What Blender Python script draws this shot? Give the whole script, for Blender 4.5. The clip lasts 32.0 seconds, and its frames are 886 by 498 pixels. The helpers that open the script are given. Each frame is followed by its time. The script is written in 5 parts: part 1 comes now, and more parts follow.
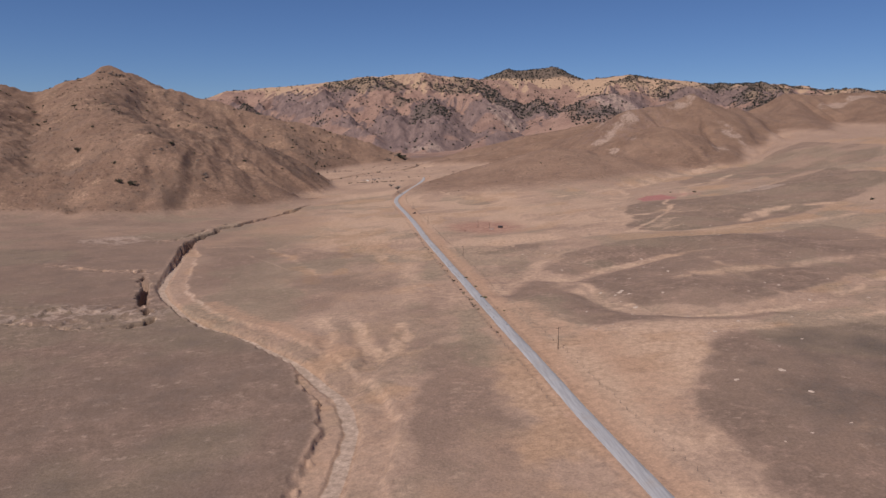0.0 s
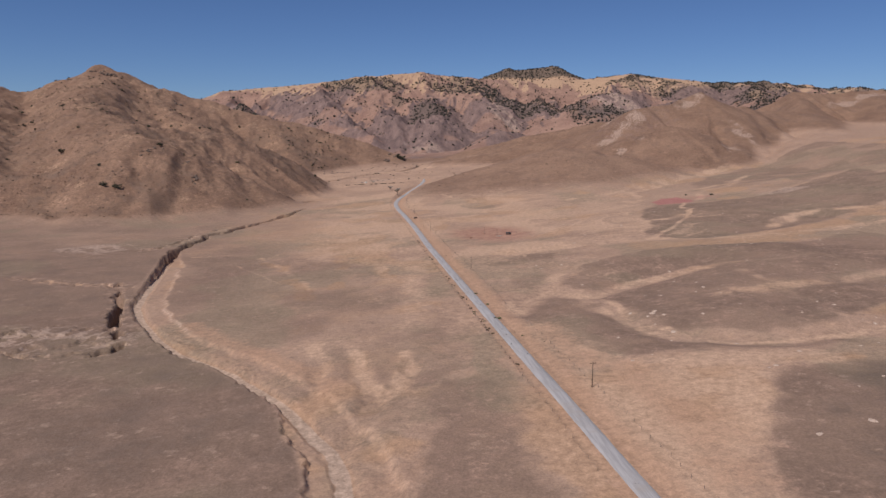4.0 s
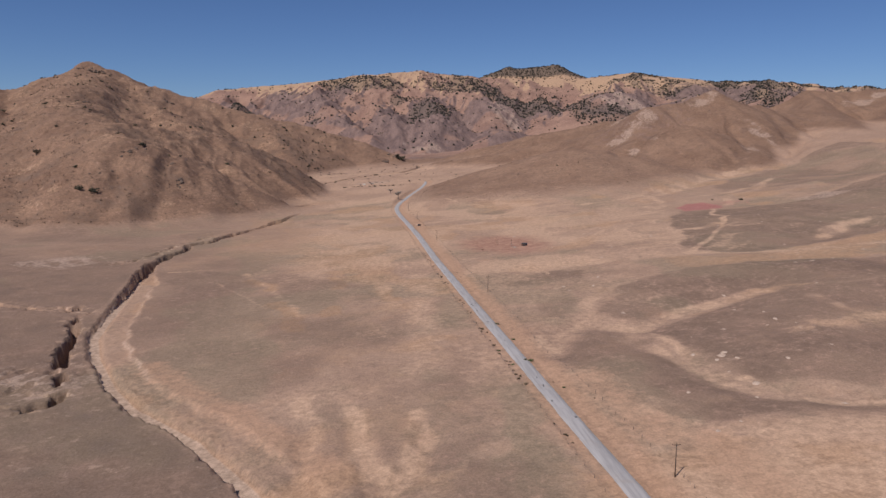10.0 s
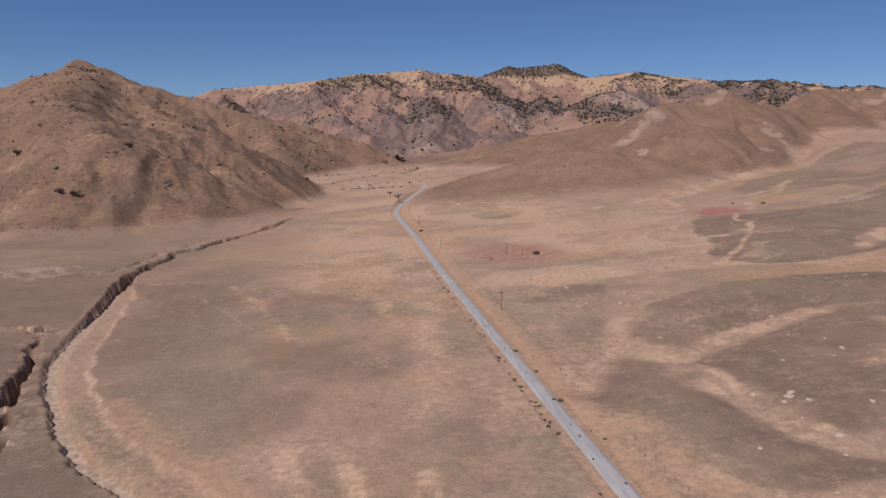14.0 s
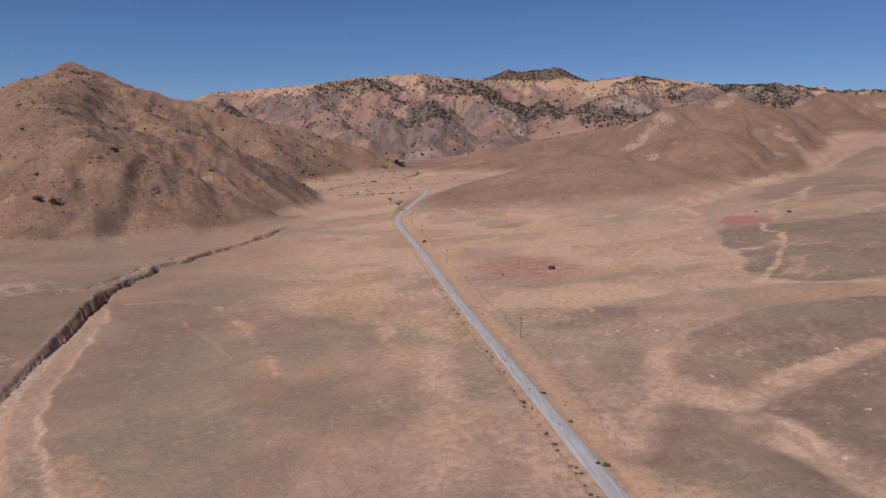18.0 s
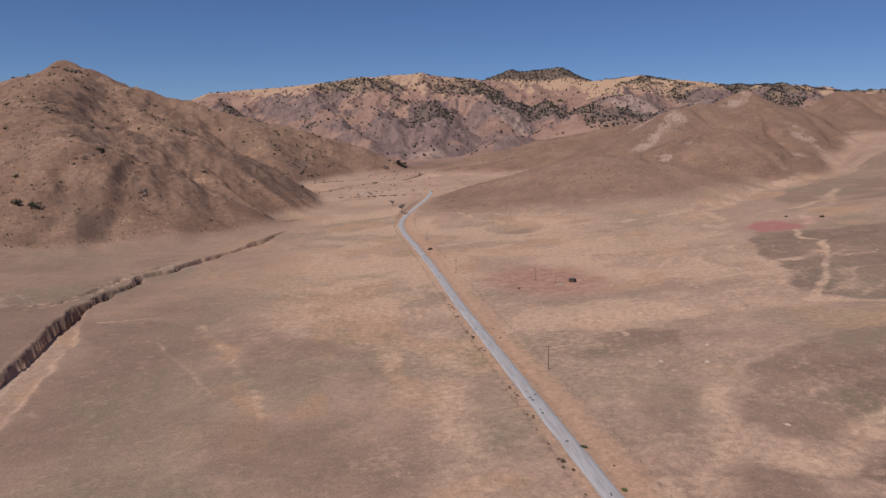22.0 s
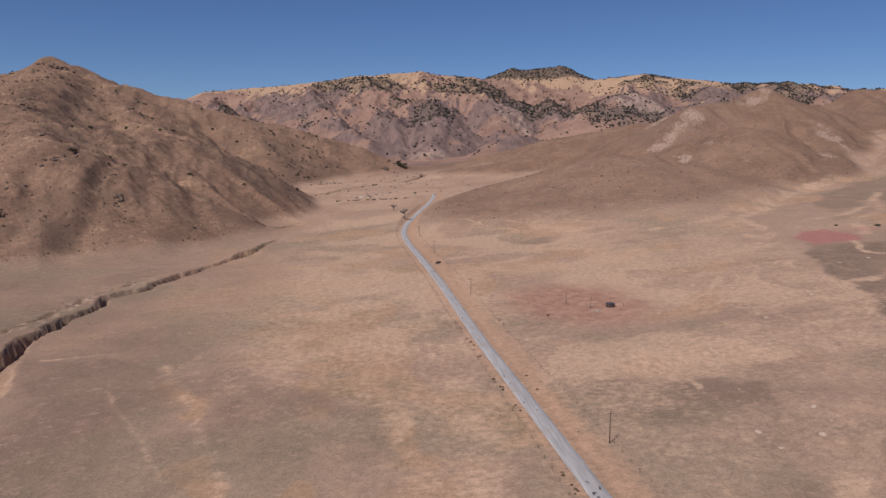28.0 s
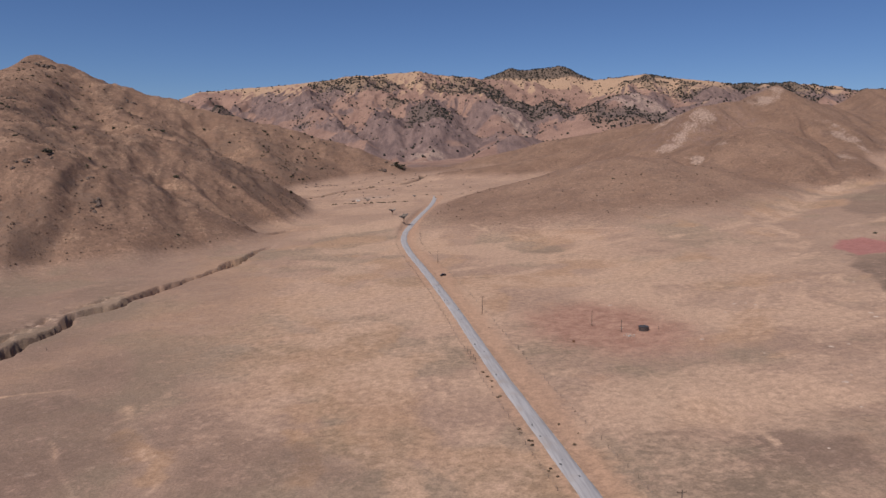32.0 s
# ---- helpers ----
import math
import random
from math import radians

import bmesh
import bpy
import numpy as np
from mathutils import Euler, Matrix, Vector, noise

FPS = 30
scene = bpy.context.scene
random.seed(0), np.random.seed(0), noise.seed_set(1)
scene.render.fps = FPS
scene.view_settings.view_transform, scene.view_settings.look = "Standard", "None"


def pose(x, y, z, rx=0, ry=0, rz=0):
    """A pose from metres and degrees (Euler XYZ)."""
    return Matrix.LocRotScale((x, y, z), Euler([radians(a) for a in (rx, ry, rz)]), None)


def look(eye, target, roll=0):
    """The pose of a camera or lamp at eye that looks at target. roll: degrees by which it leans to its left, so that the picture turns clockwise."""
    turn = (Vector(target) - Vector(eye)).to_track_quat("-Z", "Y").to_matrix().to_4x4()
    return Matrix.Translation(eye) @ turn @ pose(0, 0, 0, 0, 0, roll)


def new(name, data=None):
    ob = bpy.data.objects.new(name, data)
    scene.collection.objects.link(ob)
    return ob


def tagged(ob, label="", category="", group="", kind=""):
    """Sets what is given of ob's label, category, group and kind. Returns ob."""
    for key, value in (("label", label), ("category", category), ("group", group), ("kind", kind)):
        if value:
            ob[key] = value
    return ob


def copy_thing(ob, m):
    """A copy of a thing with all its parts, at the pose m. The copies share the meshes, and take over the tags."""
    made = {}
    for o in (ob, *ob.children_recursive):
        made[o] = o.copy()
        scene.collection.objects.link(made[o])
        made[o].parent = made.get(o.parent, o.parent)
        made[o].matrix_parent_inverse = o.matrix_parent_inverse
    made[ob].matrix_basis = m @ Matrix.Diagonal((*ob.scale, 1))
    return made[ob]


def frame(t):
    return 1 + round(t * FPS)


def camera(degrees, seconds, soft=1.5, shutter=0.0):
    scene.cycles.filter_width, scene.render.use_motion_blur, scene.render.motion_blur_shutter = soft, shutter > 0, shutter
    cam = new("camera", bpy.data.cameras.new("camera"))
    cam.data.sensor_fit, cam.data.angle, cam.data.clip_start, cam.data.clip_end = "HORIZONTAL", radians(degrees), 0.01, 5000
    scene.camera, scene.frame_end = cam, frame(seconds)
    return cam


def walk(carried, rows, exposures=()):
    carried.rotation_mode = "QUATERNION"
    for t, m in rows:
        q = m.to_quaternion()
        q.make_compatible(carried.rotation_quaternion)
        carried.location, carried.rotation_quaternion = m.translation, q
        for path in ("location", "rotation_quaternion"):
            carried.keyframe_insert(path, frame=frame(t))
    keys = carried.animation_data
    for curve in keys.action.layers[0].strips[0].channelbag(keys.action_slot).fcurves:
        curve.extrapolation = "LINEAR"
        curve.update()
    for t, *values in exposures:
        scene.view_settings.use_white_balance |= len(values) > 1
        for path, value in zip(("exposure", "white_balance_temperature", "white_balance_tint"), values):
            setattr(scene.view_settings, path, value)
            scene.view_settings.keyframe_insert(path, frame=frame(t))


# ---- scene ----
cam = camera(63.9, 32.0)
PATH = [
    (0, (0.334, -0.669, 101.084), (0.548, 1.294, 100.767), 0.1),
    (0.5, (0.355, 6.006, 101.156), (0.571, 7.969, 100.838), 0.0),
    (1, (0.502, 12.89, 101.172), (0.718, 14.852, 100.854), 0.0),
    (1.5, (0.298, 19.595, 101.141), (0.514, 21.557, 100.823), 0.0),
    (2, (0.477, 26.16, 101.018), (0.693, 28.123, 100.701), 0.0),
    (2.5, (0.53, 32.995, 100.793), (0.747, 34.957, 100.475), -0.0),
    (3, (0.418, 39.593, 100.776), (0.636, 41.556, 100.458), 0.0),
    (3.5, (0.464, 46.232, 100.755), (0.682, 48.195, 100.439), 0.0),
    (5.5, (0.751, 72.89, 100.505), (0.97, 74.852, 100.187), -0.1),
    (6, (0.608, 79.138, 100.278), (0.827, 81.101, 99.961), -0.0),
    (6.5, (0.809, 85.686, 100.513), (1.029, 87.648, 100.195), -0.1),
    (7, (0.568, 92.004, 100.629), (0.789, 93.966, 100.311), -0.1),
    (7.5, (0.212, 98.188, 100.838), (0.435, 100.15, 100.52), -0.1),
    (8, (-0.066, 104.193, 100.871), (0.159, 106.155, 100.553), -0.1),
    (8.5, (-0.171, 110.131, 100.857), (0.054, 112.093, 100.539), -0.1),
    (9, (-0.494, 116.465, 100.932), (-0.268, 118.427, 100.615), 0.0),
    (9.5, (-0.534, 123.006, 100.611), (-0.309, 124.968, 100.294), -0.0),
    (10, (-0.205, 130.1, 100.549), (0.019, 132.062, 100.232), -0.0),
    (10.5, (-0.14, 136.783, 100.582), (0.084, 138.745, 100.266), -0.0),
    (11, (-0.123, 143.249, 100.437), (0.1, 145.211, 100.12), -0.1),
    (11.5, (-0.139, 149.869, 100.201), (0.085, 151.831, 99.885), -0.0),
    (12, (-0.057, 156.43, 100.107), (0.168, 158.392, 99.791), -0.0),
    (12.5, (0.117, 162.705, 100.005), (0.342, 164.667, 99.689), -0.0),
    (13, (0.072, 169.204, 99.891), (0.299, 171.166, 99.575), -0.0),
    (13.5, (0.163, 175.44, 99.774), (0.391, 177.402, 99.458), -0.0),
    (14, (0.163, 181.696, 99.664), (0.391, 183.658, 99.348), -0.0),
    (14.5, (0.115, 188.275, 99.62), (0.345, 190.236, 99.304), 0.0),
    (16.5, (-0.171, 213.956, 99.35), (0.062, 215.917, 99.036), -0.0),
    (17, (0.016, 220.52, 99.303), (0.248, 222.481, 98.988), -0.1),
    (17.5, (-0.081, 227.106, 99.33), (0.15, 229.068, 99.018), -0.0),
    (18, (-0.084, 233.742, 99.232), (0.148, 235.705, 98.928), -0.0),
    (18.5, (-0.204, 240.384, 99.224), (0.029, 242.347, 98.92), 0.0),
    (19, (-0.38, 246.978, 99.073), (-0.147, 248.941, 98.769), -0.0),
    (19.5, (-0.342, 253.45, 98.98), (-0.11, 255.413, 98.676), 0.0),
    (20, (-0.133, 259.893, 98.896), (0.098, 261.856, 98.592), 0.0),
    (20.5, (0.022, 266.247, 98.8), (0.253, 268.21, 98.496), 0.0),
    (21, (0.103, 272.819, 98.655), (0.334, 274.783, 98.352), 0.0),
    (21.5, (0.064, 279.294, 98.498), (0.294, 281.257, 98.195), 0.0),
    (22, (0.055, 285.803, 98.465), (0.285, 287.767, 98.162), 0.0),
    (22.5, (-0.236, 291.949, 98.464), (-0.006, 293.913, 98.161), 0.0),
    (23, (-0.253, 298.392, 98.592), (-0.024, 300.355, 98.288), 0.0),
    (23.5, (-0.401, 304.845, 98.344), (-0.172, 306.809, 98.041), 0.0),
    (24, (-0.369, 311.213, 98.252), (-0.139, 313.176, 97.949), 0.1),
    (24.5, (-0.3, 317.588, 98.43), (-0.071, 319.552, 98.127), 0.0),
    (25, (-0.487, 323.827, 98.647), (-0.257, 325.791, 98.343), 0.0),
    (25.5, (-0.565, 330.159, 98.681), (-0.336, 332.123, 98.377), 0.0),
    (27.5, (-0.327, 356.932, 97.908), (-0.095, 358.895, 97.605), 0.0),
    (28, (-0.097, 363.741, 97.958), (0.137, 365.704, 97.655), 0.0),
    (28.5, (-0.077, 370.344, 97.89), (0.156, 372.307, 97.587), 0.0),
    (29, (-0.253, 376.925, 97.854), (-0.019, 378.889, 97.552), -0.0),
    (29.5, (-0.185, 383.6, 97.927), (0.05, 385.563, 97.625), -0.0),
    (30, (-0.188, 390.091, 97.916), (0.048, 392.053, 97.614), -0.0),
    (30.5, (0.05, 396.719, 97.97), (0.286, 398.682, 97.668), -0.0),
    (31, (-0.078, 403.547, 97.894), (0.17, 405.508, 97.592), -0.0),
    (31.5, (-0.192, 410.498, 97.493), (0.058, 412.46, 97.191), -0.0),
    (32, (-0.058, 417.481, 97.224), (0.185, 419.443, 96.924), -0.0),
]
walk(cam, [(t, look(eye, target, roll)) for t, eye, target, roll in PATH])

# ---- world, sun and exposure ----
SUN_TO = Vector((-0.70, -0.71, 0.0)).normalized()
SUN_EL = radians(54)
world = bpy.data.worlds.new("sky")
scene.world = world
world.use_nodes = True
wn = world.node_tree
wn.nodes.clear()
sky = wn.nodes.new("ShaderNodeTexSky")
sky.sky_type = "NISHITA"
sky.sun_disc = False
sky.sun_elevation = SUN_EL
sky.sun_rotation = math.atan2(SUN_TO.x, SUN_TO.y)
sky.altitude = 2500
sky.air_density = 1.0
sky.dust_density = 0.1
sky.ozone_density = 4.0
bg = wn.nodes.new("ShaderNodeBackground")
bg.inputs["Strength"].default_value = 0.06
wout = wn.nodes.new("ShaderNodeOutputWorld")
tint = wn.nodes.new("ShaderNodeMix")
tint.data_type, tint.blend_type = "RGBA", "MULTIPLY"
tint.inputs[0].default_value = 1.0
tint.inputs[7].default_value = (0.74, 0.86, 1.12, 1)
wn.links.new(sky.outputs[0], tint.inputs[6])
wn.links.new(tint.outputs[2], bg.inputs["Color"])
wn.links.new(bg.outputs[0], wout.inputs["Surface"])

sun_data = bpy.data.lights.new("sun", "SUN")
sun_data.energy = 3.9
sun_data.angle = radians(0.55)
sun_data.color = (1.0, 0.92, 0.84)
sun = new("sun", sun_data)
sun_dir = Vector((SUN_TO.x * math.cos(SUN_EL), SUN_TO.y * math.cos(SUN_EL), math.sin(SUN_EL)))
sun.matrix_world = look(sun_dir * 400, (0, 0, 0))
scene.view_settings.exposure = 0.0


# ---- noise and plan arithmetic ----
def lattice(ix, iy, seed):
    n = ix * np.uint32(374761393) + iy * np.uint32(668265263) + np.uint32(seed * 974634777 & 0xFFFFFFFF)
    n = (n ^ (n >> np.uint32(13))) * np.uint32(1274126177)
    return ((n ^ (n >> np.uint32(16))) & np.uint32(0xFFFF)).astype(np.float32) * np.float32(1 / 65535.0)


def vnoise(x, y, seed=0):
    fx, fy = np.floor(x), np.floor(y)
    ix, iy = fx.astype(np.int32).astype(np.uint32), fy.astype(np.int32).astype(np.uint32)
    u, v = (x - fx).astype(np.float32), (y - fy).astype(np.float32)
    u, v = u * u * u * (u * (u * 6 - 15) + 10), v * v * v * (v * (v * 6 - 15) + 10)
    one = np.uint32(1)
    a, b = lattice(ix, iy, seed), lattice(ix + one, iy, seed)
    c, d = lattice(ix, iy + one, seed), lattice(ix + one, iy + one, seed)
    return a + (b - a) * u + (c - a) * v + (a - b - c + d) * u * v


def fbm(x, y, scale, octaves=4, seed=0, gain=0.5):
    """Fractal noise from 0 to 1, with features about scale metres across."""
    total, amp, norm = 0.0, 1.0, 0.0
    px, py = x / scale, y / scale
    for o in range(octaves):
        total = total + amp * vnoise(px, py, seed + o * 17)
        norm += amp
        amp *= gain
        px, py = 1.62 * px - 1.18 * py + 5.3, 1.18 * px + 1.62 * py - 3.7
    return total / norm


def ridged(x, y, scale, octaves=4, seed=0):
    total, amp, norm = 0.0, 1.0, 0.0
    px, py = x / scale, y / scale
    for o in range(octaves):
        total = total + amp * (1 - np.abs(2 * vnoise(px, py, seed + o * 31) - 1))
        norm += amp
        amp *= 0.5
        px, py = 1.62 * px - 1.18 * py + 2.3, 1.18 * px + 1.62 * py - 1.7
    return total / norm


def step(a, b, v):
    t = np.clip((v - a) / (b - a), 0, 1)
    return t * t * (3 - 2 * t)


def smax(a, b, k):
    h = np.clip(0.5 + 0.5 * (a - b) / k, 0, 1)
    return b + (a - b) * h + k * h * (1 - h)


def along(x, y, pts):
    """Distance to a polyline, the distance run along it, the side (+ is right of its way), and its third number if it has one."""
    best = np.full(x.shape, 1e9)
    run, side, third = np.zeros(x.shape), np.zeros(x.shape), np.zeros(x.shape)
    s0 = 0.0
    for p, q in zip(pts[:-1], pts[1:]):
        dx, dy = q[0] - p[0], q[1] - p[1]
        ln = math.hypot(dx, dy)
        t = np.clip(((x - p[0]) * dx + (y - p[1]) * dy) / ln**2, 0, 1)
        ex, ey = x - p[0] - t * dx, y - p[1] - t * dy
        d = np.sqrt(ex * ex + ey * ey)
        near = d < best
        best = np.where(near, d, best)
        run = np.where(near, s0 + t * ln, run)
        side = np.where(near, np.sign((x - p[0]) * dy - (y - p[1]) * dx), side)
        if len(p) > 2:
            third = np.where(near, p[2] + t * (q[2] - p[2]), third)
        s0 += ln
    return best, run, side, third


def stroke(x, y, pts, width, soft=0.9):
    """1 on a polyline, falling to 0 at about its width to each side."""
    pad = width * 2
    xs, ys = [p[0] for p in pts], [p[1] for p in pts]
    out = np.zeros(x.shape)
    m = (x > min(xs) - pad) & (x < max(xs) + pad) & (y > min(ys) - pad) & (y < max(ys) + pad)
    if m.any():
        d = along(x[m], y[m], pts)[0]
        out[m] = 1 - step(width * (1 - soft), width * (1 + 0.6 * soft), d)
    return out


def blob(x, y, cx, cy, rx, ry, turn=0.0, soft=0.35):
    c, s = math.cos(radians(turn)), math.sin(radians(turn))
    u, v = ((x - cx) * c + (y - cy) * s) / rx, (-(x - cx) * s + (y - cy) * c) / ry
    return 1 - step(1 - soft, 1 + soft, np.sqrt(u * u + v * v))


def inside(x, y, pts, soft):
    """1 inside a polygon, 0 outside, with an edge of about soft metres."""
    xs, ys = [p[0] for p in pts], [p[1] for p in pts]
    out = np.zeros(x.shape)
    m = (x > min(xs) - soft) & (x < max(xs) + soft) & (y > min(ys) - soft) & (y < max(ys) + soft)
    if m.any():
        xm, ym = x[m], y[m]
        within = np.zeros(xm.shape, bool)
        for (ax, ay), (bx, by) in zip(pts, pts[1:] + pts[:1]):
            if ay != by:
                within ^= ((ay > ym) != (by > ym)) & (xm < (bx - ax) * (ym - ay) / (by - ay) + ax)
        d = along(xm, ym, pts + pts[:1])[0]
        out[m] = step(-soft, soft, np.where(within, d, -d))
    return out


# ---- plan: road, creek, ridges ----
ROAD = [(104, -600), (92, -200), (86, 0), (82.6, 178), (79.3, 230), (76.4, 303), (73.6, 362), (69.9, 450), (66.9, 522), (64.0, 596),
        (60.0, 706), (57.3, 836), (52.5, 960), (48.0, 1060), (48.2, 1130), (55.5, 1200), (66, 1257), (91, 1380), (116, 1490), (128, 1560), (138, 1640)]
ROAD_Y = np.array([p[1] for p in ROAD], float)
ROAD_X = np.array([p[0] for p in ROAD], float)
ROAD_M = np.gradient(ROAD_X, ROAD_Y)


def road_x(y):
    """The road's centre line, as a smooth curve over y."""
    y = np.clip(y, ROAD_Y[0], ROAD_Y[-1])
    i = np.clip(np.searchsorted(ROAD_Y, y) - 1, 0, len(ROAD_Y) - 2)
    h = ROAD_Y[i + 1] - ROAD_Y[i]
    t = (y - ROAD_Y[i]) / h
    a, b = 2 * t**3 - 3 * t**2 + 1, t**3 - 2 * t**2 + t
    c, d = -2 * t**3 + 3 * t**2, t**3 - t**2
    return a * ROAD_X[i] + b * h * ROAD_M[i] + c * ROAD_X[i + 1] + d * h * ROAD_M[i + 1]


WASH = [(-20, -300), (-17, 60), (-14, 160), (-12, 205), (-10, 218), (-8, 234), (-6, 253), (-8, 272), (-12, 290), (-20, 305), (-30, 329), (-43, 353),
        (-63, 385), (-79, 404), (-99, 428), (-118, 459), (-139, 503), (-154, 543), (-166, 616), (-181, 717), (-188, 777), (-181, 841), (-176, 880),
        (-165, 905), (-142, 975), (-124, 1021), (-110, 1075), (-98, 1125), (-80, 1190)]
SLOT = [(-188, 612), (-184, 593), (-166, 547), (-159, 513), (-149, 483), (-137, 458), (-132, 438), (-140, 430), (-152, 428)]
SLOT_WEST = [(-132, 438), (-152, 428), (-172, 430), (-196, 440), (-225, 440), (-270, 452)]
RIM_WEST = [(-222, 772), (-208, 792), (-200, 818), (-196, 850), (-184, 905), (-166, 955)]
SLOT_NORTH = [(-180, 600), (-196, 612), (-214, 612), (-240, 622), (-275, 640)]
FORK = [(-12, 287), (-7, 297), (-2, 312), (2, 330), (-1, 355), (-5, 385), (-11, 410)]
FORK_EAST = [(0, 322), (8, 335), (18, 348), (24, 372), (22, 392)]
FORK_WEST = [(-26, 322), (-22, 345), (-22, 372), (-29, 400)]
UPPER_GULLY = [(-118, 1240), (-98, 1262), (-80, 1290), (-58, 1300)]
VALLEY_GULLY = [(-85, 1712), (-61, 1742), (-31, 1798), (8, 1830), (50, 1850), (100, 1880), (150, 1990), (160, 2090)]

CREASES = []


def crease(wide, depth, *pts):
    """A crease worn into a slope, or with a negative depth a rib: half width, depth and line."""
    CREASES.append((pts, wide, depth))


crease(20, 8, (-560, 1400), (-524, 1310), (-436, 1116), (-413, 1049), (-396, 1010))
crease(14, 4, (-325, 1150), (-317, 1091), (-308, 1047), (-303, 1008))
crease(13, 4, (-277, 1214), (-266, 1141), (-254, 1045))
crease(14, 5, (-245, 1390), (-237, 1330), (-207, 1256), (-165, 1150))
crease(24, 8, (-689, 1752), (-600, 1520), (-562, 1405))
crease(26, 9, (-653, 2286), (-604, 2024), (-484, 1687))
crease(18, 9, (-425, 2280), (-368, 2190), (-305, 2125), (-230, 2060))
crease(22, 7, (-540, 2260), (-500, 2100), (-400, 1850), (-330, 1700))
crease(20, -3, (-390, 1290), (-345, 1120), (-340, 1040))
crease(13, -4, (-290, 1230), (-282, 1120), (-278, 1040))
crease(14, -4, (-220, 1300), (-205, 1150), (-200, 1080))
crease(13, 9, (770, 1560), (741, 1439), (656, 1329), (619, 1304))
crease(16, 8, (590, 1560), (560, 1500), (505, 1420), (436, 1315))
crease(20, 12, (925, 1657), (911, 1590), (866, 1477), (800, 1400))
crease(20, 10, (1010, 1720), (990, 1600), (930, 1480))
crease(14, 8, (680, 1660), (690, 1590), (680, 1540))
crease(13, 2.6, (86, 443), (101, 475), (117, 491), (141, 474), (168, 492), (200, 507), (240, 516))
crease(14, 2.4, (133, 443), (138, 411), (152, 374), (186, 357), (227, 354), (280, 378), (323, 403))
crease(18, 3.0, (120, 640), (170, 640), (254, 648), (300, 640), (380, 676), (443, 710))
crease(22, 4.0, (290, 1023), (342, 1043), (409, 1075), (511, 1166), (627, 1281))
crease(30, -3.0, (210, 420), (250, 470), (300, 520))
crease(22, -3.0, (180, 555), (230, 560), (300, 545))
crease(40, -4.0, (300, 800), (360, 780), (420, 790))
RIDGES = []


def ridge(crest, slope, rounding, spacing, strength):
    """A hill along a crest (x, y, z): side slope, crest rounding, spacing and strength of its spurs."""
    RIDGES.append((crest, slope, rounding, spacing, strength))


# brown hill west of the creek
ridge([(-2600, 1700, 300), (-1500, 1950, 280), (-1033, 2200, 236), (-964, 2250, 224), (-905, 2380, 234), (-779, 2380, 309), (-705, 2380, 268), (-607, 2360, 240), (-482, 2350, 205), (-293, 2330, 160), (-153, 2330, 127), (-10, 2300, 80), (95, 2240, 44), (140, 2190, 14)], 0.47, 12, 170, 0.5)
ridge([(-779, 2380, 300), (-720, 2050, 222), (-600, 1700, 168), (-470, 1400, 130), (-390, 1290, 112), (-338, 1205, 94), (-340, 1120, 44), (-338, 1070, -4)], 0.66, 62, 110, 0.1)
ridge([(-600, 2200, 195), (-400, 1920, 125), (-262, 1700, 78), (-196, 1610, 46), (-110, 1575, -10)], 0.6, 16, 90, 0.4)
ridge([(-390, 1290, 112), (-290, 1420, 106), (-250, 1500, 88), (-214, 1560, 70), (-180, 1570, 37), (-135, 1580, 2), (-105, 1600, -12)], 0.6, 34, 80, 0.3)
ridge([(-338, 1205, 92), (-275, 1225, 64), (-238, 1135, 18), (-222, 1070, -14)], 0.56, 30, 80, 0.3)
ridge([(-470, 1330, 125), (-440, 1160, 56), (-425, 1030, -14)], 0.62, 50, 70, 0.2)
ridge([(-1033, 2200, 236), (-860, 1700, 160), (-660, 1350, 108), (-560, 1150, 62), (-505, 1000, 0)], 0.47, 20, 120, 0.5)
ridge([(-1500, 1950, 270), (-1150, 1400, 170), (-900, 1050, 70), (-820, 900, 10)], 0.47, 20, 140, 0.5)
ridge([(-293, 2330, 158), (-220, 2080, 72), (-170, 1850, 10)], 0.45, 18, 90, 0.4)
# mountain across the valley head
ridge([(-3200, 4000, 330), (-1500, 4200, 290), (-883, 4300, 298), (-760, 4300, 348), (-470, 4300, 376), (-269, 4200, 388), (-12, 4200, 422), (180, 4150, 440), (345, 4200, 457), (609, 4200, 428), (760, 4300, 428), (1000, 4420, 428), (1300, 4420, 432), (1527, 4400, 456), (1599, 4300, 464), (1880, 4200, 423), (2186, 4100, 396), (2363, 4100, 404), (2723, 4100, 384), (3052, 4000, 361), (3900, 3850, 350)], 0.42, 30, 300, 0.6)
ridge([(720, 4640, 440), (860, 4680, 496), (935, 4680, 526), (990, 4680, 512), (1120, 4680, 524), (1255, 4680, 538), (1330, 4660, 500), (1430, 4640, 450)], 0.6, 14, 160, 0.4)
ridge([(-760, 4300, 340), (-640, 3800, 255), (-430, 3350, 170), (-250, 3000, 90)], 0.5, 14, 150, 0.8)
ridge([(-269, 4200, 385), (-200, 3750, 300), (-80, 3300, 190), (40, 2900, 80)], 0.5, 12, 140, 0.8)
ridge([(60, 4180, 425), (60, 3800, 330), (120, 3400, 225), (150, 3050, 120), (140, 2750, 40)], 0.5, 12, 140, 0.8)
ridge([(345, 4200, 450), (330, 3800, 345), (330, 3400, 250), (300, 3000, 140), (215, 2650, 35)], 0.5, 12, 130, 0.8)
ridge([(609, 4200, 425), (580, 3800, 330), (590, 3450, 245), (560, 3150, 160), (470, 2900, 75)], 0.5, 12, 130, 0.8)
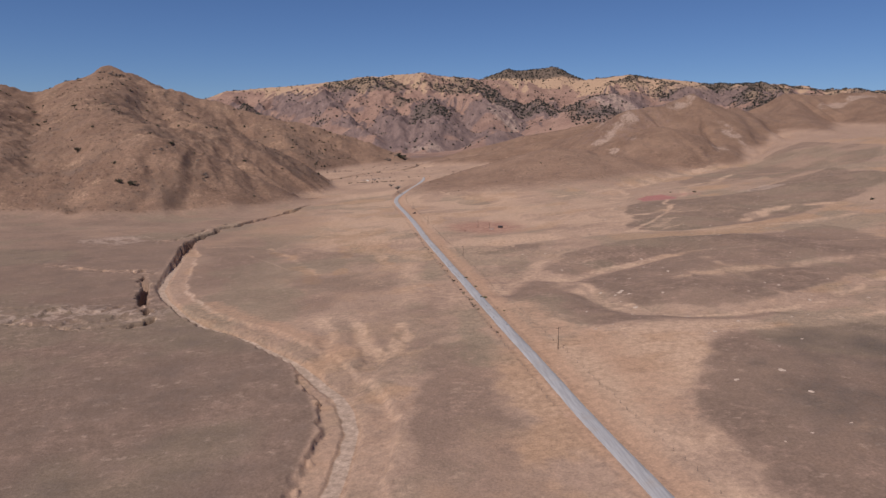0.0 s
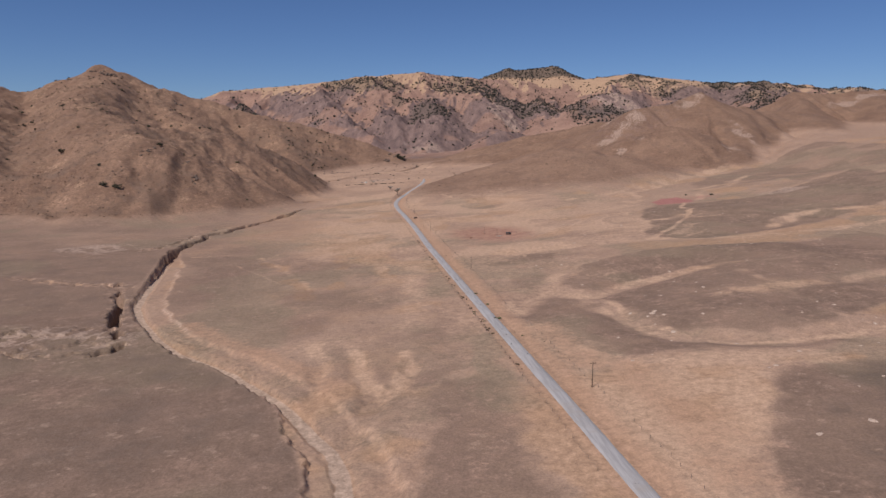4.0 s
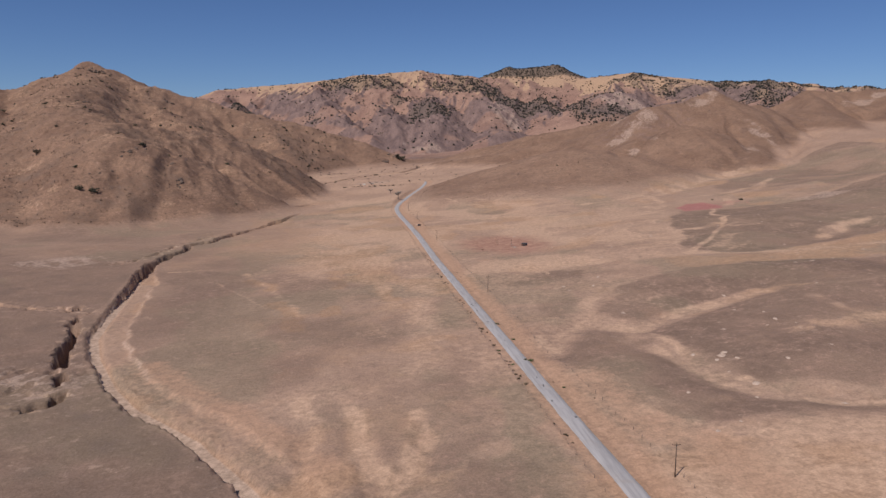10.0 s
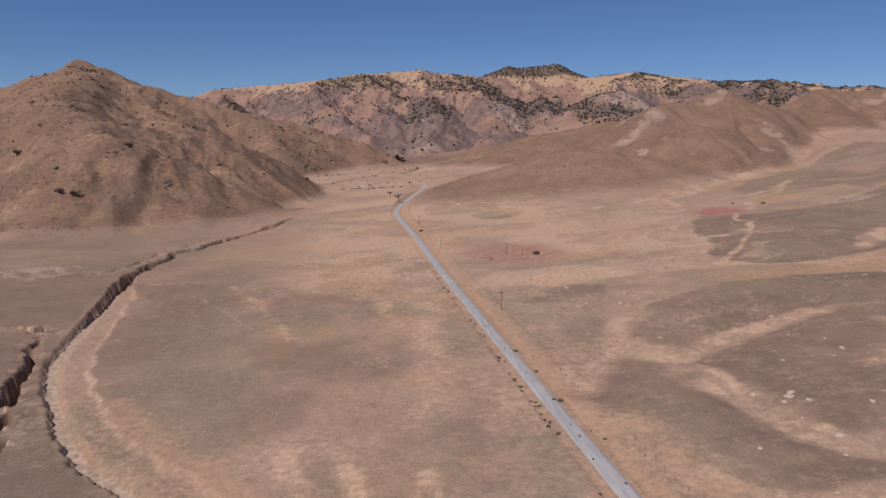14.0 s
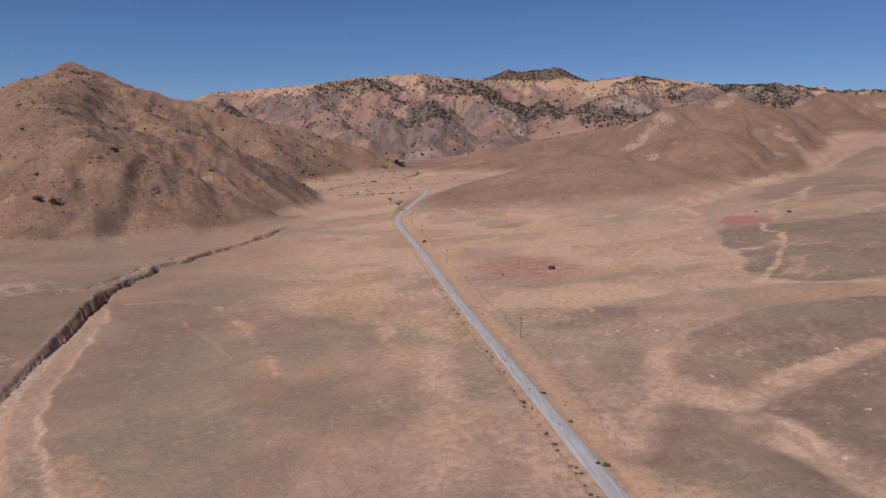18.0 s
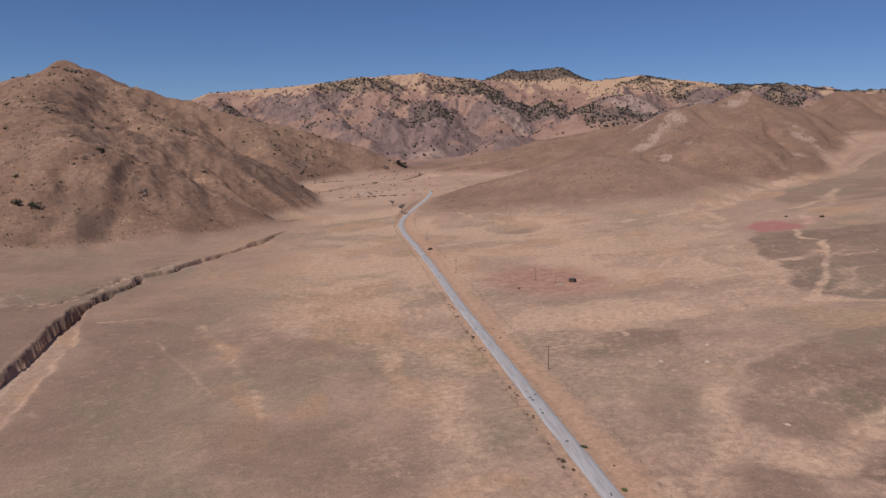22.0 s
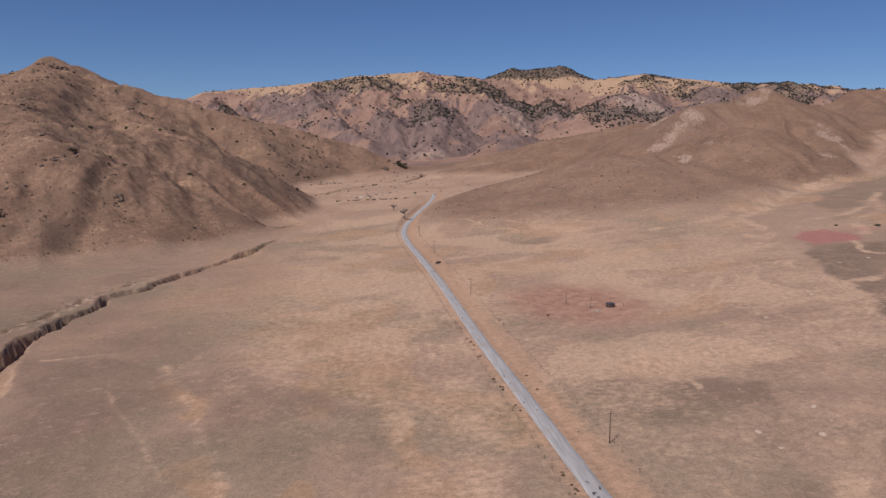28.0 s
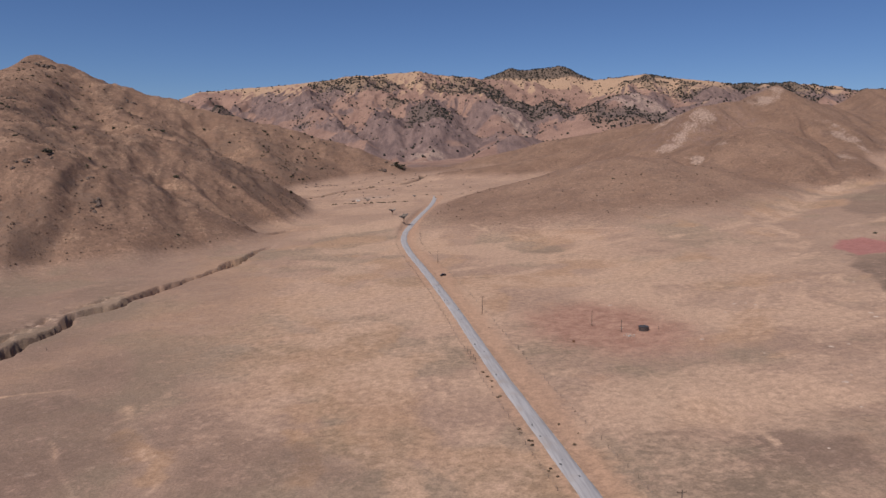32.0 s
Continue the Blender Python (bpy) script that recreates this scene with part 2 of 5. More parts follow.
ridge([(1000, 4420, 430), (930, 3950, 330), (880, 3550, 240), (800, 3200, 150), (700, 2950, 80)], 0.45, 12, 150, 0.8)
ridge([(680, 2960, 92), (585, 2800, 112), (515, 2740, 121), (440, 2660, 88), (330, 2560, 34)], 0.5, 8, 90, 0.7)
ridge([(1527, 4400, 450), (1400, 3950, 370), (1240, 3550, 310), (1140, 3310, 286), (1040, 3050, 200), (930, 2800, 110), (820, 2560, 60)], 0.5, 10, 130, 0.9)
ridge([(1880, 4200, 420), (1700, 3700, 330), (1500, 3200, 245), (1300, 2800, 190), (1100, 2500, 120)], 0.45, 14, 160, 0.8)
ridge([(2186, 4100, 390), (2000, 3500, 310), (1800, 3000, 240), (1500, 2550, 180)], 0.42, 18, 180, 0.6)
# mound and hills east of the road
ridge([(300, 1415, 52), (355, 1345, 76), (424, 1350, 72), (490, 1400, 60)], 0.36, 34, 110, 0.2)
ridge([(215, 1340, 8), (300, 1265, 36), (380, 1255, 44), (470, 1290, 46)], 0.17, 40, 110, 0.2)
ridge([(170, 1475, 4), (230, 1450, 26), (305, 1415, 52)], 0.5, 20, 110, 0.2)
ridge([(480, 1860, 60), (539, 1820, 84), (589, 1800, 114), (661, 1780, 156), (679, 1770, 163), (733, 1760, 167), (775, 1735, 187), (807, 1726, 199), (850, 1750, 183), (953, 1800, 162), (1184, 1900, 166), (1299, 2110, 226), (1398, 2100, 224), (1527, 2100, 234), (1640, 2090, 232), (2000, 2000, 240), (2800, 1900, 260)], 0.55, 10, 90, 0.6)
ridge([(807, 1726, 196), (720, 1700, 172), (622, 1662, 158), (590, 1645, 132), (535, 1620, 96), (470, 1600, 60)], 0.62, 8, 60, 0.6)
ridge([(540, 1490, 72), (590, 1508, 100), (645, 1515, 117), (700, 1510, 104), (728, 1490, 78)], 0.42, 38, 80, 0.2)
ridge([(850, 1750, 180), (832, 1620, 124), (816, 1540, 90), (800, 1450, 62)], 0.52, 10, 60, 0.5)
ridge([(200, 1960, 32), (355, 1900, 56), (480, 1890, 84), (570, 1860, 92)], 0.38, 24, 70, 0.5)
ridge([(330, 2260, 56), (520, 2200, 100), (700, 2120, 136), (860, 2020, 156)], 0.38, 24, 90, 0.5)
ridge([(964, 1800, 172), (925, 1640, 122), (885, 1450, 78)], 0.47, 16, 80, 0.5)
ridge([(1184, 1900, 164), (1120, 1720, 138), (1050, 1500, 104)], 0.38, 20, 90, 0.4)
ridge([(1527, 2100, 232), (1450, 1850, 178), (1350, 1600, 140)], 0.38, 20, 90, 0.4)


def plain(x, y):
    """The valley floor and the long slopes beside it, with no hills on it."""
    left = -13.0 + 0.016 * np.maximum(-150 - x, 0)
    z = smax(0.065 * (np.minimum(x, 1300) - 80), left, 5.0)
    behind = step(900, 1130, y)
    z = z + 0.075 * np.clip(x - 380, 0, 480) * step(380, 640, x) * (1 - behind)
    z = z + 0.17 * np.clip(x - 700, 0, 230) * step(700, 820, x) * behind
    z = z - 3.2 * np.exp(-(((x - 150) / 65) ** 2)) * step(630, 740, y) * (1 - step(1280, 1500, y))
    z = z + 0.02 * np.maximum(y - 1420, 0) - 0.02 * np.maximum(y - 2600, 0) * 0.6
    return z


def hills(x, y):
    """Height of the hills alone, from their crests."""
    wx = x + 46 * (fbm(x, y, 210, 3, 3) - 0.5)
    wy = y + 46 * (fbm(x, y, 210, 3, 9) - 0.5)
    out = np.full(x.shape, -400.0)
    for n, (crest, slope, rounding, lam, strength) in enumerate(RIDGES):
        low, run = 0.72 * slope, 0.0
        pads = [(max(p[2], q[2]) + 25) / low for p, q in zip(crest[:-1], crest[1:])]
        box = [f(p[i] for p in crest) + g * max(pads) for i in (0, 1) for f, g in ((min, -1), (max, 1))]
        m = np.nonzero((x > box[0]) & (x < box[1]) & (y > box[2]) & (y < box[3]))
        if not len(m[0]):
            continue
        xm, ym, hm = wx[m], wy[m], np.full(len(m[0]), -400.0)
        for p, q, pad in zip(crest[:-1], crest[1:], pads):
            dx, dy = q[0] - p[0], q[1] - p[1]
            ln = math.hypot(dx, dy)
            k = np.nonzero((xm > min(p[0], q[0]) - pad) & (xm < max(p[0], q[0]) + pad) & (ym > min(p[1], q[1]) - pad) & (ym < max(p[1], q[1]) + pad))[0]
            xk, yk = xm[k], ym[k]
            t = np.clip(((xk - p[0]) * dx + (yk - p[1]) * dy) / ln**2, 0, 1)
            d = np.hypot(xk - p[0] - t * dx, yk - p[1] - t * dy)
            f = (run + t * ln) / lam
            f = f + 0.5 * np.sin(f * 1.7 + n)
            tri = np.abs(2 * (f - np.floor(f)) - 1)
            tri = tri * tri * (3 - 2 * tri)
            fall = slope * (1 + strength * 0.55 * (tri - 0.5) * step(0, 2.5 * rounding + 30, d))
            h = p[2] + t * (q[2] - p[2]) - fall * (np.sqrt(d * d + rounding**2) - rounding)
            hm[k] = smax(hm[k], h, 2.5)
            run += ln
        out[m] = smax(out[m], hm, 13.0)
    return out


def ground_height(x, y, masks=False):
    """The height of the land, and with masks what lies on it."""
    base = plain(x, y)
    swale = fbm(x * 0.75 + y * 0.5, y * 0.9, 120, 2, 41) - 0.5
    roll = step(100, 190, x) * (1 - 0.6 * step(700, 1200, x)) * (1 - 0.7 * step(640, 740, y) * (1 - step(250, 400, x)))
    base = base + 6 * swale * roll + 2.2 * (fbm(x, y, 60, 3, 44) - 0.5) * (0.35 + roll)
    hl = hills(x, y)
    rise = np.maximum(hl - base, 0)
    grow = step(2, 60, rise)
    far = step(2450, 3000, y)
    warp = 30 * (fbm(x, y, 120, 2, 23) - 0.5)
    rills = ridged(x + warp, y * 0.36, 95, 4, 5) - 0.62
    rough = grow * (1 - far) * (20 * rills * step(8, 90, rise) + (6.5 + 4 * (x < 0)) * (fbm(x, y, 30, 5, 8, 0.6) - 0.5) + 5.0 * (ridged(x, y, 16, 3, 12) - 0.62) * (x < 60) * step(0.45, 0.6, fbm(x, y, 90, 2, 14)))
    rough = rough + far * grow * (1 - 0.8 * step(3950, 4180, y)) * (70 * (ridged(x + 0.35 * y + 2 * warp, y * 0.40, 230, 5, 15) - 0.62) * step(20, 150, rise) + 46 * (ridged(x - 0.25 * y + warp, y * 0.22, 100, 4, 16) - 0.62) * step(20, 100, rise) + 8 * (fbm(x, y, 40, 4, 18) - 0.5))
    rough = rough * (1 - 0.55 * step(60, 200, x) * (1 - step(2000, 2300, y)))
    z = smax(hl + rough, base, 6.0 + 8.0 * step(-60, -160, x))
    hill = step(1.5, 14, z - base)

    # road bench
    rd = np.abs(x - road_x(y))
    flat = plain(road_x(y), y)
    on_road = (1 - step(4.2, 13, rd)) * (1 - step(1540, 1600, y))
    z = z * (1 - on_road) + (flat - 0.12) * on_road
    z = z - 0.28 * np.exp(-(((rd - 6.2) / 1.3) ** 2)) * (1 - step(1500, 1560, y)) * (hill < 0.5)

    # creases and ribs of the hills
    for pts, wide, deep_by in CREASES:
        xs, ys = [p[0] for p in pts], [p[1] for p in pts]
        m = (x > min(xs) - 4 * wide) & (x < max(xs) + 4 * wide) & (y > min(ys) - 4 * wide) & (y < max(ys) + 4 * wide)
        if m.any():
            bend = wide * 1.2
            d = along(x[m] + bend * (fbm(x[m], y[m], 40, 2, 55) - 0.5), y[m] + bend * (fbm(x[m], y[m], 40, 2, 57) - 0.5), pts)[0]
            z[m] -= deep_by * np.exp(-((d / wide) ** 2))

    # creek and gullies
    sand, bare, deep, terrace, rim = (np.zeros(x.shape) for _ in range(5))
    m = (x > -330) & (x < 80) & (y > -300) & (y < 1420)
    if m.any():
        xm, ym, zm = x[m], y[m], z[m]
        jag = 5.0 * (fbm(xm, ym, 16, 3, 71) - 0.5) + 2.2 * (fbm(xm, ym, 5, 2, 72) - 0.5)
        jag2 = 3.4 * (fbm(xm, ym, 3.6, 2, 84) - 0.5)
        wig = 1.5 + 12 * step(690, 800, ym)
        d, s, side, _ = along(xm + wig * (fbm(xm, ym, 34, 3, 75) - 0.5), ym + 0.6 * wig * (fbm(xm, ym, 30, 2, 76) - 0.5), WASH)
        sd = d * side
        fore = 1 - step(296, 335, ym)
        high = step(690, 760, ym)
        wall = step(590, 690, ym)
        gone = 1 - step(1120, 1195, ym)
        depth = (3.4 + 3.6 * wall + 1.6 * high) * gone
        half = (2.7 + 0.25 * jag) * (1 - high) + (3.0 + 3.8 * step(0.44, 0.62, fbm(xm, ym, 48, 2, 74)) + 0.6 * jag) * high
        edge_w = -half - 0.4 - 7.2 * fore + (0.6 + 0.6 * fore + 0.6 * high) * jag + jag2
        slump = 4.5 * fore * step(0.52, 0.60, fbm(xm, ym, 17, 3, 73))
        cut_w = step(edge_w - 1.0 - slump, edge_w + 0.4, sd)
        edge_e = 17 * (1 - high) + (half + 1.0) * high
        level = (1.3 + 1.3 * fore) * (1 - high)
        shelf = cut_w * (1 - step(edge_e - 2.5, edge_e + 2.0, sd + 0.9 * jag))
        floor_w = step(-half - 1.4, -half, sd)
        floor = cut_w * floor_w * (1 - step(half, half + 1.3 + 1.4 * (1 - high), sd + 0.3 * jag))
        zm = zm - (level * shelf + (depth - level) * floor) * gone
        # a crumbling second bank on the shelf, and the braid of the bed
        band = step(4.5, 6, sd) * (1 - step(9, 12, sd)) * step(345, 375, ym) * (1 - step(455, 500, ym))
        zm = zm + 1.5 * band * (ridged(xm, ym, 5, 3, 79) - 0.6) + 0.35 * (fbm(xm, ym * 0.4, 4, 2, 81) - 0.5) * shelf
        cut = np.maximum(floor, 0.4 * shelf)
        sand_m = floor * (1 - step(half * 0.75, half * 1.25, np.abs(sd + 0.35 * jag))) * (depth > 1) * (1 - 0.85 * high)
        bare_m = np.maximum(0.45 * band, 0.7 * floor * (1 - 0.7 * high) * (1 - 0.5 * wall))
        terrace_m = shelf * (1 - high) * gone
        rim_m = np.exp(-(((sd + 0.9 * jag - edge_e) / 1.5) ** 2)) * (1 - high) * step(0.35, 0.6, fbm(xm, ym, 30, 2, 83))
        deep_m = floor * step(560, 640, ym)
        for pts, wide, dep in ((SLOT, 2.9, 9.5), (SLOT_WEST, 1.8, 3.2), (SLOT_NORTH, 1.4, 2.6), (RIM_WEST, 1.3, 2.4), (FORK, 6.5, 1.3), (FORK_EAST, 7.0, 1.0), (FORK_WEST, 6.0, 1.1), (UPPER_GULLY, 6.0, 6.0)):
            d, s, side, _ = along(xm, ym, pts)
            length = sum(math.hypot(b[0] - a[0], b[1] - a[1]) for a, b in zip(pts[:-1], pts[1:]))
            fade = 1 - step(0.55, 1.0, s / length)
            if pts in (SLOT, SLOT_WEST, SLOT_NORTH, RIM_WEST):
                gap = step(0.40, 0.46, fbm(xm, ym, 17, 2, 95))
                c = (1 - step(wide - 0.5, wide + 0.5, d + 0.75 * jag + jag2)) * gap
                near_slot = 1 - step(3, 11, d)
                lines = step(0.72, 0.84, ridged(xm, ym, 9, 3, 96))
                rim_m = np.maximum(rim_m, near_slot * lines * (1 - c))
                zm = zm + 0.8 * near_slot * (ridged(xm, ym, 8, 3, 91) - 0.62) - 1.0 * near_slot * step(0.58, 0.64, fbm(xm, ym, 9, 3, 92))
            else:
                c = (1 - step(wide - (2.0 if pts is UPPER_GULLY else 5.0), wide + 1.2, d + jag)) * fade
            zm = zm - dep * c * (1 - 0.8 * floor)
            bare_m = np.maximum(bare_m, c * (0.0 if pts is SLOT else 0.35))
            deep_m = np.maximum(deep_m, c * (0.8 if pts is SLOT else 0.1))
        z[m] = zm
        sand[m], bare[m], deep[m], terrace[m], rim[m] = sand_m, bare_m, deep_m, terrace_m, rim_m
    m = (x > -140) & (x < 220) & (y > 1680) & (y < 2160)
    if m.any():
        d = along(x[m] + 5 * (fbm(x[m], y[m], 20, 2, 77) - 0.5), y[m], VALLEY_GULLY)[0]
        c = 1 - step(7, 9, d)
        z[m] -= 8 * c
        deep[m] = np.maximum(deep[m], c)
    m = (x > -330) & (x < -110) & (y > 410) & (y < 560)
    if m.any():
        scab = blob(x[m], y[m], -190, 462, 62, 26, 0, 0.4) * (1 - sand[m])
        z[m] += scab * 0.8 * (ridged(x[m], y[m], 7, 3, 93) - 0.62)
        z[m] -= scab * 1.7 * step(0.58, 0.61, fbm(x[m], y[m], 12, 3, 94))
    z = z + 0.22 * (fbm(x, y, 6, 2, 61) - 0.5) * (rd > 4)
    if not masks:
        return z
    return z, dict(hill=hill, rise=rise, rd=rd, sand=sand, bare=bare, deep=deep, terrace=terrace, rim=rim)


# ---- materials ----
class Nodes:
    """A short hand for building node materials."""

    def __init__(self, name, roughness=0.9, metallic=0.0, specular=0.3):
        self.mat = bpy.data.materials.new(name)
        self.mat.use_nodes = True
        self.t = self.mat.node_tree
        self.bsdf = self.t.nodes["Principled BSDF"]
        self.bsdf.inputs["Roughness"].default_value = roughness
        self.bsdf.inputs["Metallic"].default_value = metallic
        self.bsdf.inputs["Specular IOR Level"].default_value = specular
        self.pos = None

    def put(self, kind, **values):
        n = self.t.nodes.new(kind)
        for k, v in values.items():
            n.inputs[k].default_value = v
        return n

    def link(self, a, b):
        self.t.links.new(a, b)

    def where(self, obj=False, sx=1, sy=1, sz=1):
        if obj:
            src = self.put("ShaderNodeTexCoord").outputs["Object"]
        else:
            src = self.put("ShaderNodeNewGeometry").outputs["Position"]
        m = self.put("ShaderNodeMapping")
        m.inputs["Scale"].default_value = (sx, sy, sz)
        self.link(src, m.inputs["Vector"])
        return m.outputs[0]

    def noise(self, size, detail=4, rough=0.55, vec=None, distortion=0.0):
        n = self.put("ShaderNodeTexNoise", Scale=1.0 / size, Detail=detail, Roughness=rough, Distortion=distortion)
        self.link(vec if vec is not None else self.where(), n.inputs["Vector"])
        return n.outputs["Fac"]

    def math(self, op, a, b, c=None):
        n = self.put("ShaderNodeMath")
        n.operation = op
        for i, v in enumerate((a, b, c)):
            if v is None:
                continue
            if isinstance(v, (int, float)):
                n.inputs[i].default_value = v
            else:
                self.link(v, n.inputs[i])
        return n.outputs[0]

    def ramp(self, v, lo, hi, a=0.0, b=1.0):
        n = self.put("ShaderNodeMapRange")
        n.interpolation_type = "SMOOTHSTEP"
        for k, u in (("From Min", lo), ("From Max", hi), ("To Min", a), ("To Max", b)):
            n.inputs[k].default_value = u
        self.link(v, n.inputs["Value"])
        return n.outputs["Result"]

    def mix(self, fac, a, b):
        n = self.put("ShaderNodeMix")
        n.data_type = "RGBA"
        for i, v in ((0, fac), (6, a), (7, b)):
            if isinstance(v, (int, float)):
                n.inputs[i].default_value = v
            elif isinstance(v, tuple):
                n.inputs[i].default_value = (*v, 1)
            else:
                self.link(v, n.inputs[i])
        return n.outputs[2]

    def scale(self, colour, fac):
        n = self.put("ShaderNodeVectorMath")
        n.operation = "SCALE"
        self.link(colour, n.inputs[0])
        if isinstance(fac, (int, float)):
            n.inputs["Scale"].default_value = fac
        else:
            self.link(fac, n.inputs["Scale"])
        return n.outputs[0]

    def attr(self, name):
        n = self.put("ShaderNodeAttribute")
        n.attribute_name = name
        s = self.put("ShaderNodeSeparateColor")
        self.link(n.outputs["Color"], s.inputs[0])
        return s.outputs[0], s.outputs[1], s.outputs[2], n.outputs["Alpha"]

    def bump(self, h, strength=0.4, dist=0.1):
        n = self.put("ShaderNodeBump", Strength=strength, Distance=dist)
        self.link(h, n.inputs["Height"])
        self.link(n.outputs[0], self.bsdf.inputs["Normal"])

    def done(self, colour, rough=None):
        if isinstance(colour, tuple):
            self.bsdf.inputs["Base Color"].default_value = (*colour, 1)
        else:
            self.link(colour, self.bsdf.inputs["Base Color"])
        if rough is not None:
            self.link(rough, self.bsdf.inputs["Roughness"])
        return self.mat


def ground_material():
    n = Nodes("dry_grassland", 0.95, specular=0.15)
    pale, dark, sand, rock = n.attr("cover_a")
    white, red, verge, green = n.attr("cover_b")
    hill, tan, bare, wood_and_dark = n.attr("cover_c")
    tramp, olive, ochre, distant = n.attr("cover_d")
    big, mid = n.noise(60, 5), n.noise(13, 6, 0.62)
    small, fine = n.noise(3.2, 5, 0.68), n.noise(0.9, 4, 0.65)
    patch = n.noise(17, 7, 0.68)
    edge = n.math("ADD", n.math("MULTIPLY", mid, 0.7), n.math("MULTIPLY", small, 0.8))
    edge = n.math("SUBTRACT", edge, 0.75)

    def lay(c, mask, colour, lo=0.2, hi=0.8, most=0.85, torn=1.0):
        return n.mix(n.ramp(n.math("ADD", mask, n.math("MULTIPLY", edge, torn)), lo, hi, 0, most), c, colour)

    # valley grass: brown grazed turf with straw-coloured tufts
    speck = n.noise(1.6, 5, 0.7)
    c = n.mix(n.ramp(big, 0.3, 0.7), (0.322, 0.212, 0.158), (0.372, 0.250, 0.186))
    c = n.mix(n.ramp(patch, 0.46, 0.70, 0, 0.5), c, (0.435, 0.286, 0.198))
    c = n.mix(n.ramp(n.noise(34, 6, 0.65), 0.55, 0.75, 0, 0.5), c, (0.350, 0.206, 0.140))
    c = n.mix(n.ramp(mid, 0.58, 0.80, 0, 0.4), c, (0.225, 0.154, 0.122))
    c = n.mix(n.ramp(small, 0.57, 0.70, 0, 0.38), c, (0.475, 0.325, 0.240))
    c = n.mix(n.ramp(speck, 0.58, 0.72, 0, 0.32), c, (0.190, 0.130, 0.105))
    fleck = n.noise(7, 5, 0.7)
    c = n.mix(n.ramp(fleck, 0.59, 0.68, 0, 0.45), c, (0.53, 0.354, 0.248))
    c = n.mix(n.ramp(fleck, 0.43, 0.34, 0, 0.4), c, (0.215, 0.148, 0.116))
    # hill turf
    hc = n.mix(n.ramp(big, 0.3, 0.7), (0.196, 0.118, 0.083), (0.258, 0.160, 0.112))
    hc = n.mix(n.ramp(n.noise(38, 7, 0.68), 0.50, 0.72, 0, 0.6), hc, (0.150, 0.098, 0.078))
    hc = n.mix(n.ramp(n.noise(15, 6, 0.66), 0.56, 0.74, 0, 0.6), hc, (0.325, 0.200, 0.130))
    hc = n.mix(n.ramp(n.noise(6, 6, 0.75), 0.55, 0.64, 0, 0.6), hc, (0.105, 0.074, 0.060))
    trails = n.noise(1.0, 3, 0.6, n.where(sx=0.07, sy=0.07, sz=0.42))
    hc = n.mix(n.ramp(trails, 0.52, 0.62, 0, 0.28), hc, (0.125, 0.084, 0.066))
    hc = n.mix(n.ramp(n.noise(2.6, 5, 0.75), 0.56, 0.64, 0, 0.55), hc, (0.100, 0.070, 0.056))
    hc = n.mix(n.ramp(speck, 0.58, 0.70, 0, 0.6), hc, (0.39, 0.255, 0.170))
    c = n.mix(n.ramp(n.math("ADD", olive, edge), 0.2, 1.0, 0, 0.65), c, n.mix(small, (0.225, 0.172, 0.122), (0.305, 0.230, 0.165)))
    c = n.mix(n.ramp(n.math("ADD", ochre, edge), 0.2, 1.0, 0, 0.75), c, n.mix(small, (0.340, 0.200, 0.122), (0.445, 0.285, 0.182)))
    fc = n.mix(n.ramp(n.noise(90, 6, 0.6), 0.35, 0.65), (0.235, 0.142, 0.114), (0.320, 0.200, 0.154))
    fc = n.mix(n.ramp(n.noise(26, 6, 0.7), 0.55, 0.72, 0, 0.6), fc, (0.165, 0.108, 0.092))
    hc = n.mix(distant, hc, fc)
    c = n.mix(hill, c, hc)
    c = n.mix(n.math("MULTIPLY", green, n.ramp(mid, 0.4, 0.6, 0.2, 0.7)), c, (0.20, 0.158, 0.112))
    c = n.mix(n.ramp(n.math("ADD", dark, n.math("MULTIPLY", edge, 0.8)), 0.2, 0.85, 0, 0.85), c, n.mix(olive, n.mix(n.ramp(mid, 0.4, 0.7), (0.172, 0.116, 0.090), (0.238, 0.160, 0.124)), n.mix(n.ramp(mid, 0.4, 0.7), (0.188, 0.136, 0.100), (0.250, 0.178, 0.132))))
    c = n.mix(n.math("MULTIPLY", dark, n.ramp(small, 0.58, 0.70, 0, 0.4)), c, (0.32, 0.225, 0.175))
    c = n.mix(n.math("MULTIPLY", dark, n.ramp(fleck, 0.58, 0.68, 0, 0.5)), c, (0.40, 0.285, 0.222))
    c = lay(c, pale, n.mix(small, (0.425, 0.274, 0.192), (0.540, 0.374, 0.270)), 0.05, 1.05, 0.8, 1.6)
    c = lay(c, verge, n.mix(mid, (0.37, 0.220, 0.145), (0.44, 0.280, 0.195)), 0.15, 1.0, 0.75, 1.5)
    # on the far mountain tan and rock also paint lit and shaded sides
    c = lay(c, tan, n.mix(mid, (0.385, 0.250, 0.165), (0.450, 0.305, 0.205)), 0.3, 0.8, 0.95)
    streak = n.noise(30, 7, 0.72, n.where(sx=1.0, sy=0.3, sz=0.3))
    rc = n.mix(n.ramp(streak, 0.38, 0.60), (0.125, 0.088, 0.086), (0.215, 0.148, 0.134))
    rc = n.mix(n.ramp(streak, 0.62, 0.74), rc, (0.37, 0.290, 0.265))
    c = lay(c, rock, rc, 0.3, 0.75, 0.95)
    c = lay(c, bare, n.mix(n.ramp(small, 0.3, 0.7), (0.30, 0.186, 0.126), (0.42, 0.275, 0.188)), 0.15, 0.9, 0.85)
